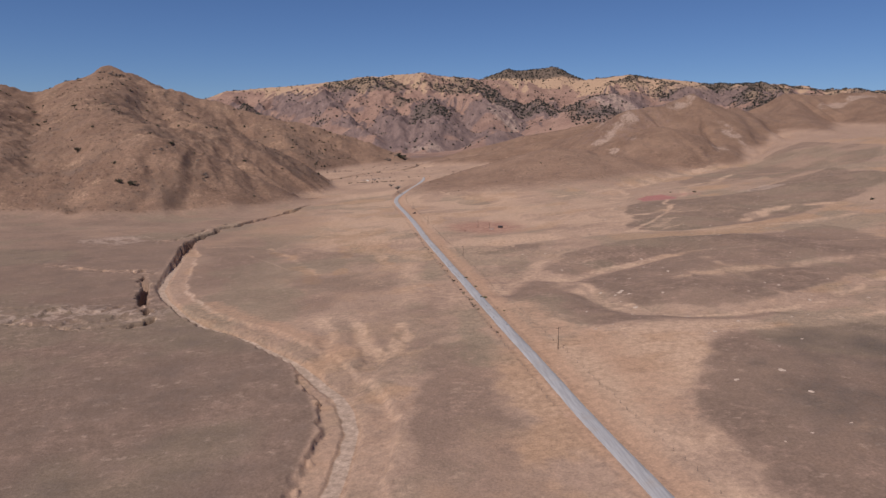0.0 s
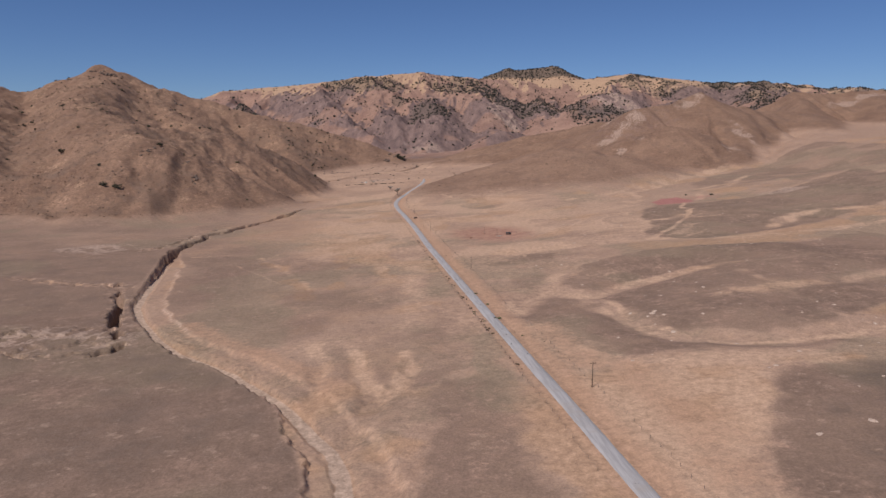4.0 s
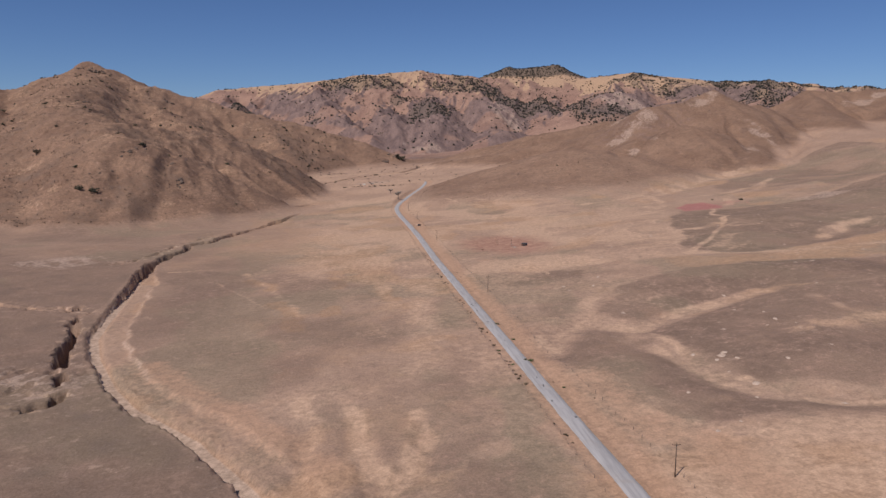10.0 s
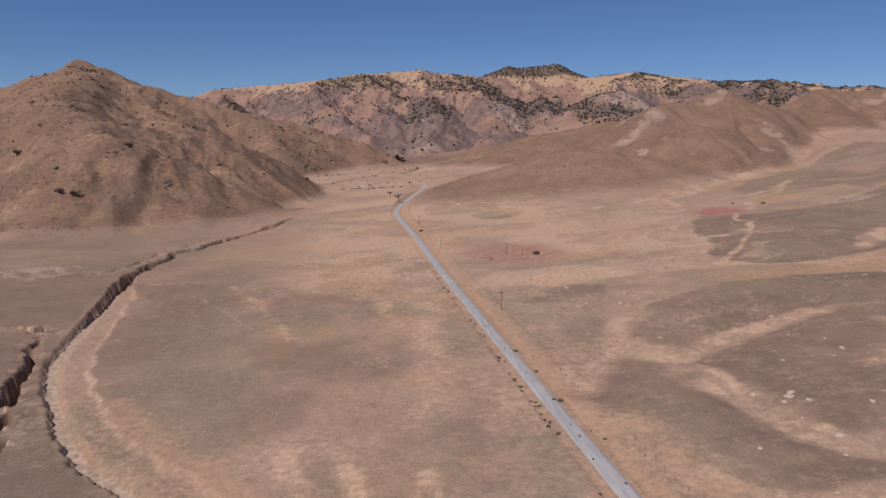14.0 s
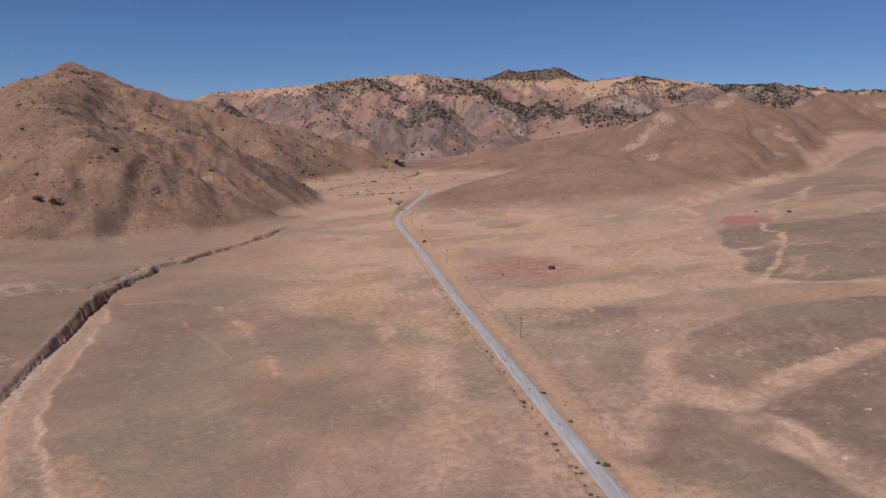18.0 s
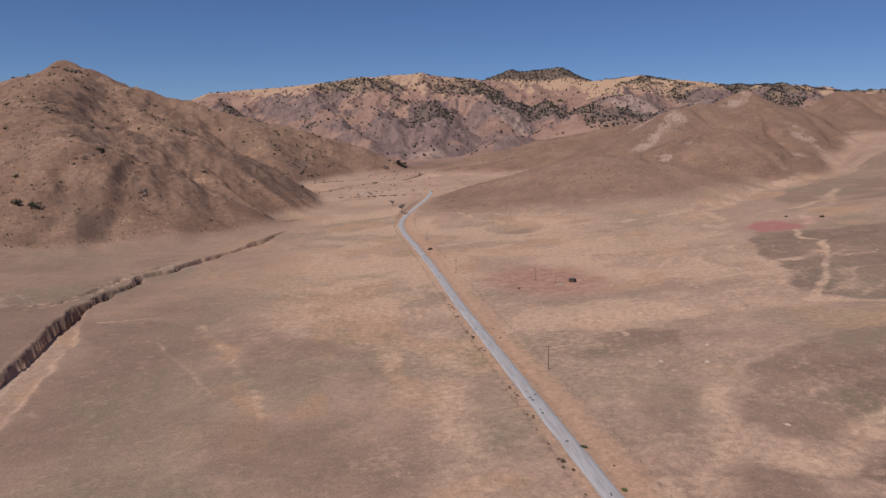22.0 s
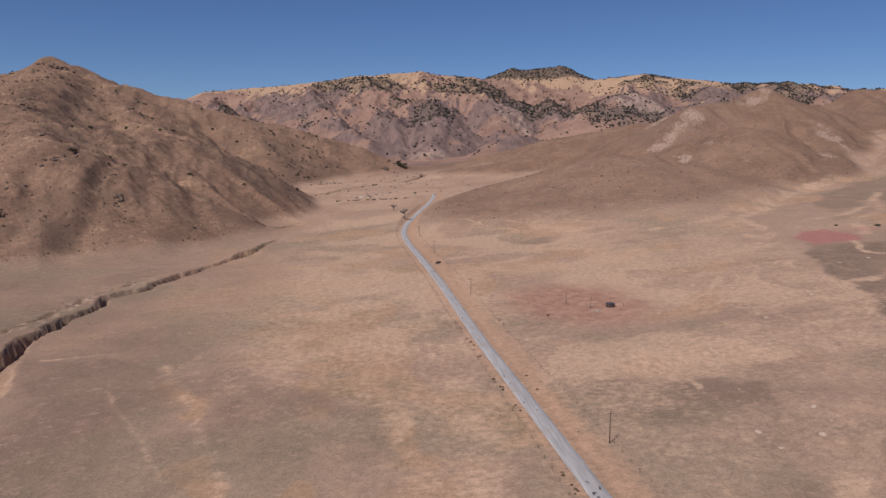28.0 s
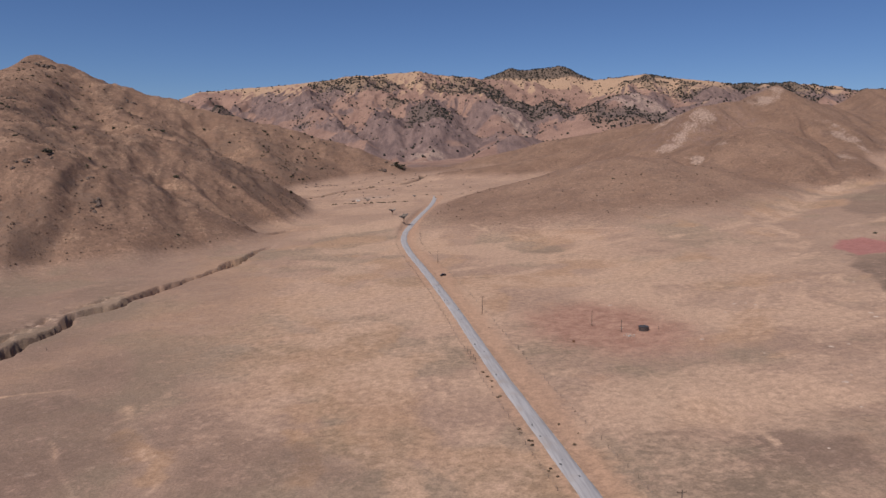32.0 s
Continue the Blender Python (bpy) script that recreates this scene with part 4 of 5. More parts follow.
# ---- road ----
def road_mesh():
    yy = np.arange(-500, 1600, 3.0)
    cx, slope = road_x(yy), np.gradient(road_x(yy), yy)
    zc = plain(cx, yy)
    verts, faces = [], []
    offs = [-3.25, -3.05, -1.5, 0, 1.5, 3.05, 3.25]
    ragged = 0.35 * (fbm(yy, yy * 0, 7, 3, 201) - 0.5), 0.35 * (fbm(yy, yy * 0, 7, 3, 203) - 0.5)
    for i, y in enumerate(yy):
        nx, ny = 1 / math.hypot(1, slope[i]), -slope[i] / math.hypot(1, slope[i])
        for k, o in enumerate(offs):
            o2 = o + (ragged[0][i] if k < 2 else ragged[1][i] if k > 4 else 0)
            crown = -0.3 if k in (0, 6) else 0.06 - 0.018 * abs(o)
            verts.append((cx[i] + o2 * nx, y + o2 * ny, zc[i] + crown))
        if i:
            a, b = (i - 1) * 7, i * 7
            faces += [(a + k, a + k + 1, b + k + 1, b + k) for k in range(6)]
    return mesh_from("road", verts, faces, ASPHALT, True)


road = tagged(new("road", road_mesh()), "narrow worn grey asphalt country road without markings", "road", kind="structure")


def tar_patches():
    """Dark mends in the worn asphalt, lying on the road's crown."""
    gen_p = random.Random(77)
    spots = [(-0.8, 552.2), (-1.0, 545.9), (-0.95, 542.8), (-0.85, 532.6), (-1.1, 529.3), (1.05, 609.4), (-1.9, 617.7), (-0.4, 503.9)]
    spots += [(gen_p.uniform(-2.4, 2.4), gen_p.uniform(330, 1000)) for _ in range(26)]
    for off, y in spots:
        x, seg = float(road_x(np.array([float(y)]))[0]) + off, 9
        z = float(plain(np.array([x - off]), np.array([float(y)]))[0]) + 0.064 - 0.018 * abs(off)
        long, wide = gen_p.uniform(0.5, 1.3), gen_p.uniform(0.22, 0.5)
        ring = []
        for k in range(seg):
            a, q = 6.2832 * k / seg, gen_p.uniform(0.75, 1.2)
            ring.append((wide * q * math.cos(a), long * q * math.sin(a)))
        verts = [(u, v, 0.0) for u, v in ring] + [(1.06 * u, 1.06 * v, -0.03) for u, v in ring]
        faces = [tuple(range(seg))] + [(k, k + seg, (k + 1) % seg + seg, (k + 1) % seg) for k in range(seg)]
        ob = new("tar_patch", mesh_from("tar_patch", verts, faces, TAR))
        ob.parent = road
        ob.matrix_local = pose(x, y, z + 0.012, 0, 0, gen_p.uniform(-12, 12))
        tagged(ob, "dark tar mend in the asphalt")


def tar_material():
    n = Nodes("dark_tar", 0.6, specular=0.4)
    c = n.mix(n.ramp(n.noise(0.3, 4, 0.6), 0.35, 0.65), (0.055, 0.053, 0.056), (0.115, 0.11, 0.112))
    return n.done(c)


TAR = tar_material()
tar_patches()


# ---- building helpers ----
def part(name, bm, material, parent, label="", smooth=False):
    """Links a bmesh as one mesh object under a thing or a part."""
    me = bpy.data.meshes.new(name)
    bm.to_mesh(me)
    bm.free()
    me.materials.append(material)
    if smooth:
        me.polygons.foreach_set("use_smooth", [True] * len(me.polygons))
    ob = new(name, me)
    ob.parent = parent
    return tagged(ob, label)


def thing(name, m, label, category, group="", kind=""):
    ob = new(name)
    ob.matrix_world = m
    return tagged(ob, label, category, group, kind)


def tube(bm, p, q, r0, r1, sides=8, caps=True):
    """A tapered round bar from p to q."""
    p, q = Vector(p), Vector(q)
    turn = (q - p).to_track_quat("Z", "Y").to_matrix().to_4x4()
    m = Matrix.Translation((p + q) / 2) @ turn
    bmesh.ops.create_cone(bm, cap_ends=caps, segments=sides, radius1=r0, radius2=r1, depth=(q - p).length, matrix=m)


def box(bm, sx, sy, sz, m=None, bevel=0.0):
    made = bmesh.ops.create_cube(bm, size=1.0, matrix=(m or Matrix()) @ Matrix.Diagonal((sx, sy, sz, 1)))
    if bevel:
        edges = list({e for v in made["verts"] for e in v.link_edges})
        bmesh.ops.bevel(bm, geom=edges, offset=bevel, segments=2, affect="EDGES")


def rock(bm, centre, size, rng, flat=0.7, sub=1):
    """An angular boulder."""
    made = bmesh.ops.create_icosphere(bm, subdivisions=sub, radius=1.0)
    turn = Euler((rng.uniform(0, 6), rng.uniform(0, 6), rng.uniform(0, 6))).to_matrix()
    sx, sy = size * rng.uniform(0.7, 1.3), size * rng.uniform(0.7, 1.2)
    for v in made["verts"]:
        c = turn @ v.co
        c *= rng.uniform(0.72, 1.15)
        v.co = Vector((c.x * sx, c.y * sy, c.z * size * flat)) + Vector(centre)


# ---- materials of things ----
def wood_material(name, a, b):
    n = Nodes(name, 0.85)
    v = n.where(obj=True, sx=6, sy=6, sz=0.6)
    c = n.mix(n.ramp(n.noise(0.4, 5, 0.6, v), 0.3, 0.7), a, b)
    n.bump(n.noise(0.15, 3, 0.6, v), 0.4, 0.02)
    return n.done(c)


def plain_material(name, a, b, size=0.5, roughness=0.8, metallic=0.0, specular=0.3):
    n = Nodes(name, roughness, metallic, specular)
    v = n.where(obj=True)
    c = n.mix(n.ramp(n.noise(size, 5, 0.6, v), 0.35, 0.65), a, b)
    n.bump(n.noise(size * 0.3, 3, 0.6, v), 0.3, 0.02)
    return n.done(c)


def leaf_material(name, a, b):
    n = Nodes(name, 0.8, specular=0.2)
    info = n.put("ShaderNodeObjectInfo")
    geo = n.put("ShaderNodeNewGeometry")
    c = n.mix(geo.outputs["Random Per Island"], a, b)
    c = n.mix(n.ramp(n.noise(0.6, 4, 0.6, n.where(obj=True)), 0.4, 0.7), c, tuple(0.6 * v for v in a))
    c = n.scale(c, n.ramp(info.outputs["Random"], 0, 1, 0.75, 1.25))
    return n.done(c)


POLE_WOOD = wood_material("weathered_pole_wood", (0.060, 0.042, 0.034), (0.105, 0.076, 0.06))
POST_WOOD = wood_material("grey_post_wood", (0.10, 0.075, 0.06), (0.19, 0.15, 0.125))
BARK = wood_material("grey_bark", (0.12, 0.095, 0.08), (0.22, 0.18, 0.15))
STEEL = plain_material("dull_steel", (0.22, 0.21, 0.2), (0.32, 0.3, 0.28), 0.3, 0.5, 0.8)
CERAMIC = plain_material("brown_glazed_ceramic", (0.10, 0.06, 0.045), (0.14, 0.09, 0.07), 0.2, 0.25)
TANK_SKIN = plain_material("dark_painted_tank_steel", (0.045, 0.042, 0.048), (0.075, 0.07, 0.075), 0.9, 0.6)
RUST = plain_material("rusted_steel", (0.13, 0.06, 0.035), (0.2, 0.11, 0.07), 0.3, 0.8)
CONCRETE = plain_material("pale_concrete", (0.42, 0.38, 0.34), (0.55, 0.5, 0.45), 0.5, 0.9)
PALE_BOARD = wood_material("bleached_board", (0.36, 0.31, 0.27), (0.5, 0.45, 0.4))
CAR_PAINT = plain_material("dark_car_paint", (0.030, 0.028, 0.032), (0.045, 0.04, 0.045), 0.6, 0.3, 0.2, 0.5)
WHITE_PAINT = plain_material("white_painted_panel", (0.66, 0.65, 0.63), (0.76, 0.75, 0.72), 0.8, 0.45)
GLASS = plain_material("dark_window_glass", (0.02, 0.022, 0.025), (0.03, 0.032, 0.036), 1.0, 0.08, 0.0, 0.6)
TYRE = plain_material("black_tyre_rubber", (0.02, 0.02, 0.02), (0.035, 0.034, 0.033), 0.2, 0.9)
LAMP = plain_material("clear_lamp_lens", (0.6, 0.6, 0.58), (0.7, 0.7, 0.68), 0.1, 0.15)
RED_LAMP = plain_material("red_lamp_lens", (0.35, 0.02, 0.02), (0.4, 0.03, 0.03), 0.1, 0.2)
SHRUB_LEAF = leaf_material("dusty_dark_shrub_leaf", (0.052, 0.050, 0.034), (0.098, 0.088, 0.058))
GREEN_LEAF = leaf_material("roadside_green_leaf", (0.075, 0.085, 0.040), (0.13, 0.135, 0.068))
WEED_LEAF = leaf_material("dry_brown_weed", (0.085, 0.062, 0.042), (0.16, 0.115, 0.078))
TWIG = leaf_material("grey_bare_twig", (0.34, 0.29, 0.25), (0.46, 0.40, 0.35))
TUSSOCK = leaf_material("dark_dry_tussock", (0.085, 0.060, 0.046), (0.170, 0.116, 0.084))
WOODS_LEAF = leaf_material("distant_oak_and_juniper", (0.043, 0.041, 0.035), (0.080, 0.070, 0.056))


def rock_material():
    n = Nodes("weathered_grey_brown_rock", 0.9)
    v = n.where()
    c = n.mix(n.ramp(n.noise(3.0, 6, 0.65, v), 0.35, 0.65), (0.085, 0.062, 0.052), (0.165, 0.118, 0.095))
    c = n.mix(n.ramp(n.noise(0.8, 5, 0.7, v), 0.58, 0.7, 0, 0.7), c, (0.24, 0.175, 0.135))
    n.bump(n.noise(0.7, 4, 0.7, v), 0.8, 0.25)
    return n.done(c)


def mound_material():
    n = Nodes("pale_dug_soil", 0.95, specular=0.15)
    v = n.where()
    c = n.mix(n.ramp(n.noise(1.2, 5, 0.65, v), 0.3, 0.7), (0.36, 0.265, 0.215), (0.52, 0.405, 0.335))
    c = n.mix(n.ramp(n.noise(0.5, 4, 0.7, v), 0.55, 0.7, 0, 0.5), c, (0.25, 0.17, 0.13))
    n.bump(n.noise(0.4, 4, 0.7, v), 0.7, 0.12)
    return n.done(c)


ROCK = rock_material()
MOUND = mound_material()


# ---- plants ----
def clump(bm, centre, r, rng, squash=0.8):
    made = bmesh.ops.create_icosphere(bm, subdivisions=1, radius=1.0)
    turn = Euler((rng.uniform(0, 6), rng.uniform(0, 6), rng.uniform(0, 6))).to_matrix()
    for v in made["verts"]:
        c = (turn @ v.co) * rng.uniform(0.55, 1.3)
        v.co = Vector((c.x * r, c.y * r, c.z * r * squash)) + Vector(centre)


def shrub(name, seed, leaf, label, category, group, height=0.75, count=46):
    """A wide low shrub about 2 m across at scale 1: stems and a ragged crown of many small clumps."""
    rng = random.Random(seed)
    root = thing(name, Matrix(), label, category, group)
    bm = bmesh.new()
    for k in range(7):
        a = rng.uniform(0, 6.28)
        tube(bm, (0.08 * math.cos(a), 0.08 * math.sin(a), -0.25), (0.55 * math.cos(a), 0.55 * math.sin(a), height * rng.uniform(0.5, 0.9)), 0.045, 0.015, 5)
    part("stems", bm, BARK, root)
    bm = bmesh.new()
    lobes = [(rng.uniform(-0.45, 0.45), rng.uniform(-0.45, 0.45), rng.uniform(0.5, 0.75)) for _ in range(4)]
    for k in range(count):
        lx, ly, lr = rng.choice(lobes)
        a, q, e = rng.uniform(0, 6.28), math.sqrt(rng.random()), rng.random()
        x, y = lx + lr * q * math.cos(a), ly + lr * q * math.sin(a)
        z = height * (0.12 + e * (1 - 0.55 * q * q)) * (0.8 + 0.4 * lr)
        clump(bm, (x, y, z), rng.uniform(0.13, 0.27), rng)
    part("crown", bm, leaf, root)
    return root


def tree(name, seed, leaf, label, group, tall=9.0, wide=3.6, count=150, size=(0.5, 1.0)):
    """A trunk with limbs that fork, and a crown of many clumps with gaps."""
    rng = random.Random(seed)
    root = thing(name, Matrix(), label, "tree", group)
    trunk, limbs, crown = bmesh.new(), bmesh.new(), bmesh.new()
    fork = Vector((rng.uniform(-0.3, 0.3), rng.uniform(-0.3, 0.3), tall * 0.36))
    tube(trunk, (0, 0, -0.5), fork, tall * 0.034, tall * 0.024, 9)
    tips = []
    for k in range(7):
        a = k * 0.9 + rng.uniform(-0.3, 0.3)
        reach = wide * rng.uniform(0.45, 0.85)
        end = fork + Vector((reach * math.cos(a), reach * math.sin(a), tall * rng.uniform(0.2, 0.5)))
        bend = fork.lerp(end, 0.5) + Vector((0, 0, tall * 0.05))
        tube(limbs, fork, bend, tall * 0.016, tall * 0.011, 6)
        tube(limbs, bend, end, tall * 0.011, tall * 0.005, 6)
        tips += [bend, end, end]
        for j in range(3):
            b = a + rng.uniform(-1, 1)
            twig = end + Vector((math.cos(b), math.sin(b), rng.uniform(0.1, 0.8))) * wide * rng.uniform(0.2, 0.4)
            tube(limbs, end, twig, tall * 0.005, tall * 0.002, 5)
            tips += [twig, twig]
    for k in range(count):
        c = rng.choice(tips) + Vector((rng.gauss(0, 0.13), rng.gauss(0, 0.13), rng.gauss(0, 0.10))) * wide
        clump(crown, c, rng.uniform(*size), rng)
    part("trunk", trunk, BARK, root)
    part("limbs", limbs, BARK, root)
    part("crown", crown, leaf, root)
    return root


def place(kinds, x, y, size, rng, sink=0.1):
    """A copy of one of the kinds at x, y on the land."""
    src = kinds[rng.randrange(len(kinds))]
    m = pose(x, y, height_at(x, y) - sink * size, 0, 0, rng.uniform(0, 360)) @ Matrix.Scale(size, 4)
    ob = copy_thing(src, m)
    ob.matrix_basis = m
    return ob


def drop(kinds):
    for k in kinds:
        for o in (*k.children_recursive, k):
            bpy.data.objects.remove(o)


HILL_LABEL = "dusty dark green scrub bush on a dry brown hillside"
hill_kinds = [shrub("scrub_bush", 10 + k, SHRUB_LEAF, HILL_LABEL, "bush", "bushes on the west hill", 0.8 + 0.1 * k, 44) for k in range(5)]
rng = random.Random(4)
for x, y, size in ((-348, 1052, 5.2), (-329, 1052, 5.6), (-371, 1110, 4.4), (-459, 1211, 5.6), (-304, 1177, 4.8), (-342, 1217, 2.6), (-275, 1198, 2.2),
                   (-215, 1317, 3.6), (-154, 1356, 2.2), (-706, 1649, 5.0), (-499, 1540, 3.6), (-473, 1317, 3.0), (-815, 1895, 5.5), (-343, 1199, 2.4),
                   (-291, 1252, 2.4), (-262, 1210, 2.4), (-392, 1963, 5.2), (-287, 1590, 3.0), (-359, 2215, 4.4), (-293, 2158, 4.6), (-207, 2113, 4.2),
                   (-192, 2066, 3.8), (-237, 1976, 3.4)):
    place(hill_kinds, x, y, size, rng)
spots = []
while len(spots) < 4000:
    spots.append((rng.uniform(-1050, 60), rng.uniform(1020, 2360), rng.random(), rng.random()))
sx, sy = np.array([s[0] for s in spots]), np.array([s[1] for s in spots])
_, info = ground_height(sx, sy, masks=True)
dense = step(0.42, 0.66, fbm(sx, sy, 130, 3, 301)) * (info["hill"] > 0.9) * (0.35 + 0.65 * step(1250, 1700, sy))
kept = [s for s, d in zip(spots, dense) if s[2] < d * 0.7 and abs(s[0]) < 0.62 * s[1]][:330]
for x, y, a, b in kept:
    place(hill_kinds, x, y, 1.3 + 2.6 * b**2.2 + (0.8 if y > 1700 else 0), rng)
drop(hill_kinds)

# low scrub on the valley floor towards the canyon
flat_kinds = [shrub("sage_bush", 30 + k, SHRUB_LEAF, "small dusty sage bush on the pale valley floor", "bush", "bushes on the valley floor", 0.7, 30) for k in range(3)]
for k in range(90):
    x, y = rng.uniform(-80, 240), rng.uniform(1560, 2150)
    place(flat_kinds, x, y, rng.uniform(0.9, 2.4), rng)
for p, q in zip(VALLEY_GULLY[:-1], VALLEY_GULLY[1:]):
    for k in range(8):
        t = (k + rng.random()) / 8
        place(flat_kinds, p[0] + t * (q[0] - p[0]) + rng.uniform(-4, 4), p[1] + t * (q[1] - p[1]) + rng.uniform(4, 13), rng.uniform(1.6, 3.4), rng)
for k in range(26):
    x = rng.uniform(-40, 92)
    place(flat_kinds, x, 1576 - 0.32 * (x + 26) + rng.uniform(-6, 4), rng.uniform(1.2, 2.8), rng)
for x, y, size in ((315, 1260, 2.2), (529, 692, 2.8), (447, 928, 2.8), (421, 945, 2.0), (318, 1240, 1.4)):
    place(flat_kinds, x, y, size, rng)
drop(flat_kinds)

# roadside shrubs and weeds
green_kinds = [shrub("roadside_shrub", 50 + k, GREEN_LEAF, "low green roadside shrub on the gravel verge", "shrub", "shrubs along the road", 0.6, 40) for k in range(3)]
for x, y, size in ((74.4, 434, 1.5), (71.4, 499, 1.3), (74.2, 470, 1.1), (71.6, 456, 0.9), (72.6, 436, 1.2), (63.2, 452, 1.1), (79.5, 398, 0.8), (62.4, 447, 0.8), (65.5, 430, 0.9)):
    place(green_kinds, x, y, size, rng)
drop(green_kinds)
weed_kinds = [shrub("weed_clump", 60 + k, WEED_LEAF, "dark dry weed clump in the roadside ditch", "weed", "weeds along the road", 0.7, 26) for k in range(4)]
for k in range(95):
    y = 340 + 480 * rng.random() ** 0.9
    if fbm(np.array([y]), np.array([0.0]), 22, 2, 311)[0] < 0.42:
        continue
    place(weed_kinds, float(road_x(y)) - rng.uniform(4.6, 7.6), y, rng.uniform(0.45, 1.0), rng)
for k in range(16):
    y = rng.uniform(250, 1100)
    place(weed_kinds, float(road_x(y)) + rng.uniform(5, 17), y, rng.uniform(0.35, 0.75), rng)
drop(weed_kinds)

# trees at the bend of the road and at the canyon's mouth
bare_kinds = [tree("bare_tree", 71, TWIG, "nearly bare grey tree beside the bend of the road", "trees at the bend", 12.5, 4.6, 640, (0.22, 0.6))]
for x, y, size in ((57, 1255, 1.0), (49, 1365, 0.75), (20, 1560, 0.6), (96, 1575, 0.55)):
    place(bare_kinds, x, y, size, rng, 0.0)
drop(bare_kinds)
dark_kinds = [tree("canyon_oak", 81 + k, SHRUB_LEAF, "dark dense oak at the foot of the canyon slope", "oaks at the canyon mouth", 11, 5.4, 170, (0.7, 1.4)) for k in range(2)]
for k in range(7):
    place(dark_kinds, 102 + 3.0 * k + rng.uniform(-3, 3), 2205 + rng.uniform(-14, 14), rng.uniform(0.6, 1.0), rng, 0.0)
drop(dark_kinds)


def far_woods(name, label, xs, ys, sizes, seed, leaf=WOODS_LEAF, category="woods"):
    """Woods too far off to count: one mesh of many ragged crowns on the land."""
    gen = np.random.default_rng(seed)
    bm = bmesh.new()
    bmesh.ops.create_icosphere(bm, subdivisions=1, radius=1.0)
    bv = np.array([v.co[:] for v in bm.verts])
    bf = np.array([[v.index for v in f.verts] for f in bm.faces])
    bm.free()
    zs = ground_height(xs, ys)
    n, k = len(xs), len(bv)
    v = bv[None] * gen.uniform(0.6, 1.25, (n, k, 1)) * sizes[:, None, None] * np.array([1.0, 1.0, 0.85])
    v = v + np.stack([xs, ys, zs + 0.45 * sizes], -1)[:, None, :]
    f = (bf[None] + (np.arange(n) * k)[:, None, None]).reshape(-1, 3)
    me = mesh_from(name, v.reshape(-1, 3).tolist(), f.tolist(), leaf)
    return tagged(new(name, me), label, category, kind="stuff")


gen = np.random.default_rng(7)
cx, cy = gen.uniform(-1300, 3300, 100000), gen.uniform(2500, 4800, 100000)
cz, info = ground_height(cx, cy, masks=True)
belt = stroke(cx, cy, WOODS, 190)
thick = step(0.53, 0.63, fbm(cx, cy, 330, 4, 191) + 0.16 * (belt - 0.35)) * step(90, 200, cz)
thick = np.maximum(thick, 1.2 * stroke(cx, cy, EAST_WOODS, 170) * step(0.36, 0.52, fbm(cx, cy, 120, 4, 195)))
thick = np.maximum(thick, 1.2 * blob(cx, cy, 1080, 4680, 420, 170, 0, 0.3) * (cz > 440))
sparse = 0.03 + 0.09 * step(0.45, 0.65, fbm(cx, cy, 90, 3, 321))
in_view = (info["hill"] > 0.5) & (cx > -0.5 * cy - 100) & (cx < 0.82 * cy + 100)
pick = in_view & (gen.random(len(cx)) < np.maximum(sparse, 0.75 * thick))
cx, cy = cx[pick], cy[pick]
sizes = 2.2 + 3.8 * gen.random(len(cx)) ** 2
for name, label, m in (("mountain_woods", "dark oak and juniper scrub on the rocky mountain", cx < 800),
                       ("east_woods", "dark scrub along the far eastern ridge", cx >= 800)):
    far_woods(name, label, cx[m], cy[m], sizes[m], 9)


# tussocks and low scrub on the west hill and the eastern slopes
tx, ty = gen.uniform(-900, 760, 90000), 980 + 1250 * gen.random(90000) ** 1.3
_, info = ground_height(tx, ty, masks=True)
thick = step(0.40, 0.62, fbm(tx, ty, 70, 5, 233, 0.6)) * (0.45 + 0.55 * step(0.45, 0.6, fbm(tx, ty, 18, 3, 235)))
pick = (info["hill"] > 0.6) & (tx > -0.5 * ty - 60) & (gen.random(len(tx)) < np.where(tx < 60, 0.12 + 0.6 * thick, 0.05 + 0.08 * thick))
tx, ty = tx[pick], ty[pick]
sizes = (0.34 + 0.62 * gen.random(len(tx)) ** 3) * (0.7 + ty / 2500)
for name, label, m in (("hill_tussocks", "small dark dry tussocks dotting the brown hill", tx < 60),
                       ("slope_tussocks", "sparse small dry tussocks on the grazed mound", tx >= 60)):
    far_woods(name, label, tx[m], ty[m], sizes[m], 13, TUSSOCK, "tussocks")


# ---- rocks and dug soil ----
boulders = []
for k in range(8):
    bm = bmesh.new()
    rock(bm, (0, 0, 0), 1.0, random.Random(380 + k), 0.75)
    me = bpy.data.meshes.new("boulder")
    bm.to_mesh(me)
    bm.free()
    me.materials.append(ROCK)
    boulders.append(me)


def outcrop(seed, x, y, count, spread, size, lean=0.0):
    rng = random.Random(seed)
    root = thing("rock_outcrop", pose(x, y, height_at(x, y)), "dark weathered rock outcrop breaking through dry turf", "rock", "outcrops on the hills")
    z0 = root.matrix_world.translation.z
    for k in range(count):
        u, v = rng.gauss(0, spread), rng.gauss(0, spread * 0.45)
        dx, dy = u * math.cos(lean) - v * math.sin(lean), u * math.sin(lean) + v * math.cos(lean)
        s = size * rng.uniform(0.35, 1.1)
        ob = new("boulder", boulders[rng.randrange(8)])
        ob.parent = root
        ob.matrix_local = pose(dx, dy, height_at(x + dx, y + dy) - z0 + 0.1 * s, 0, 0, rng.uniform(0, 360)) @ Matrix.Scale(s, 4)


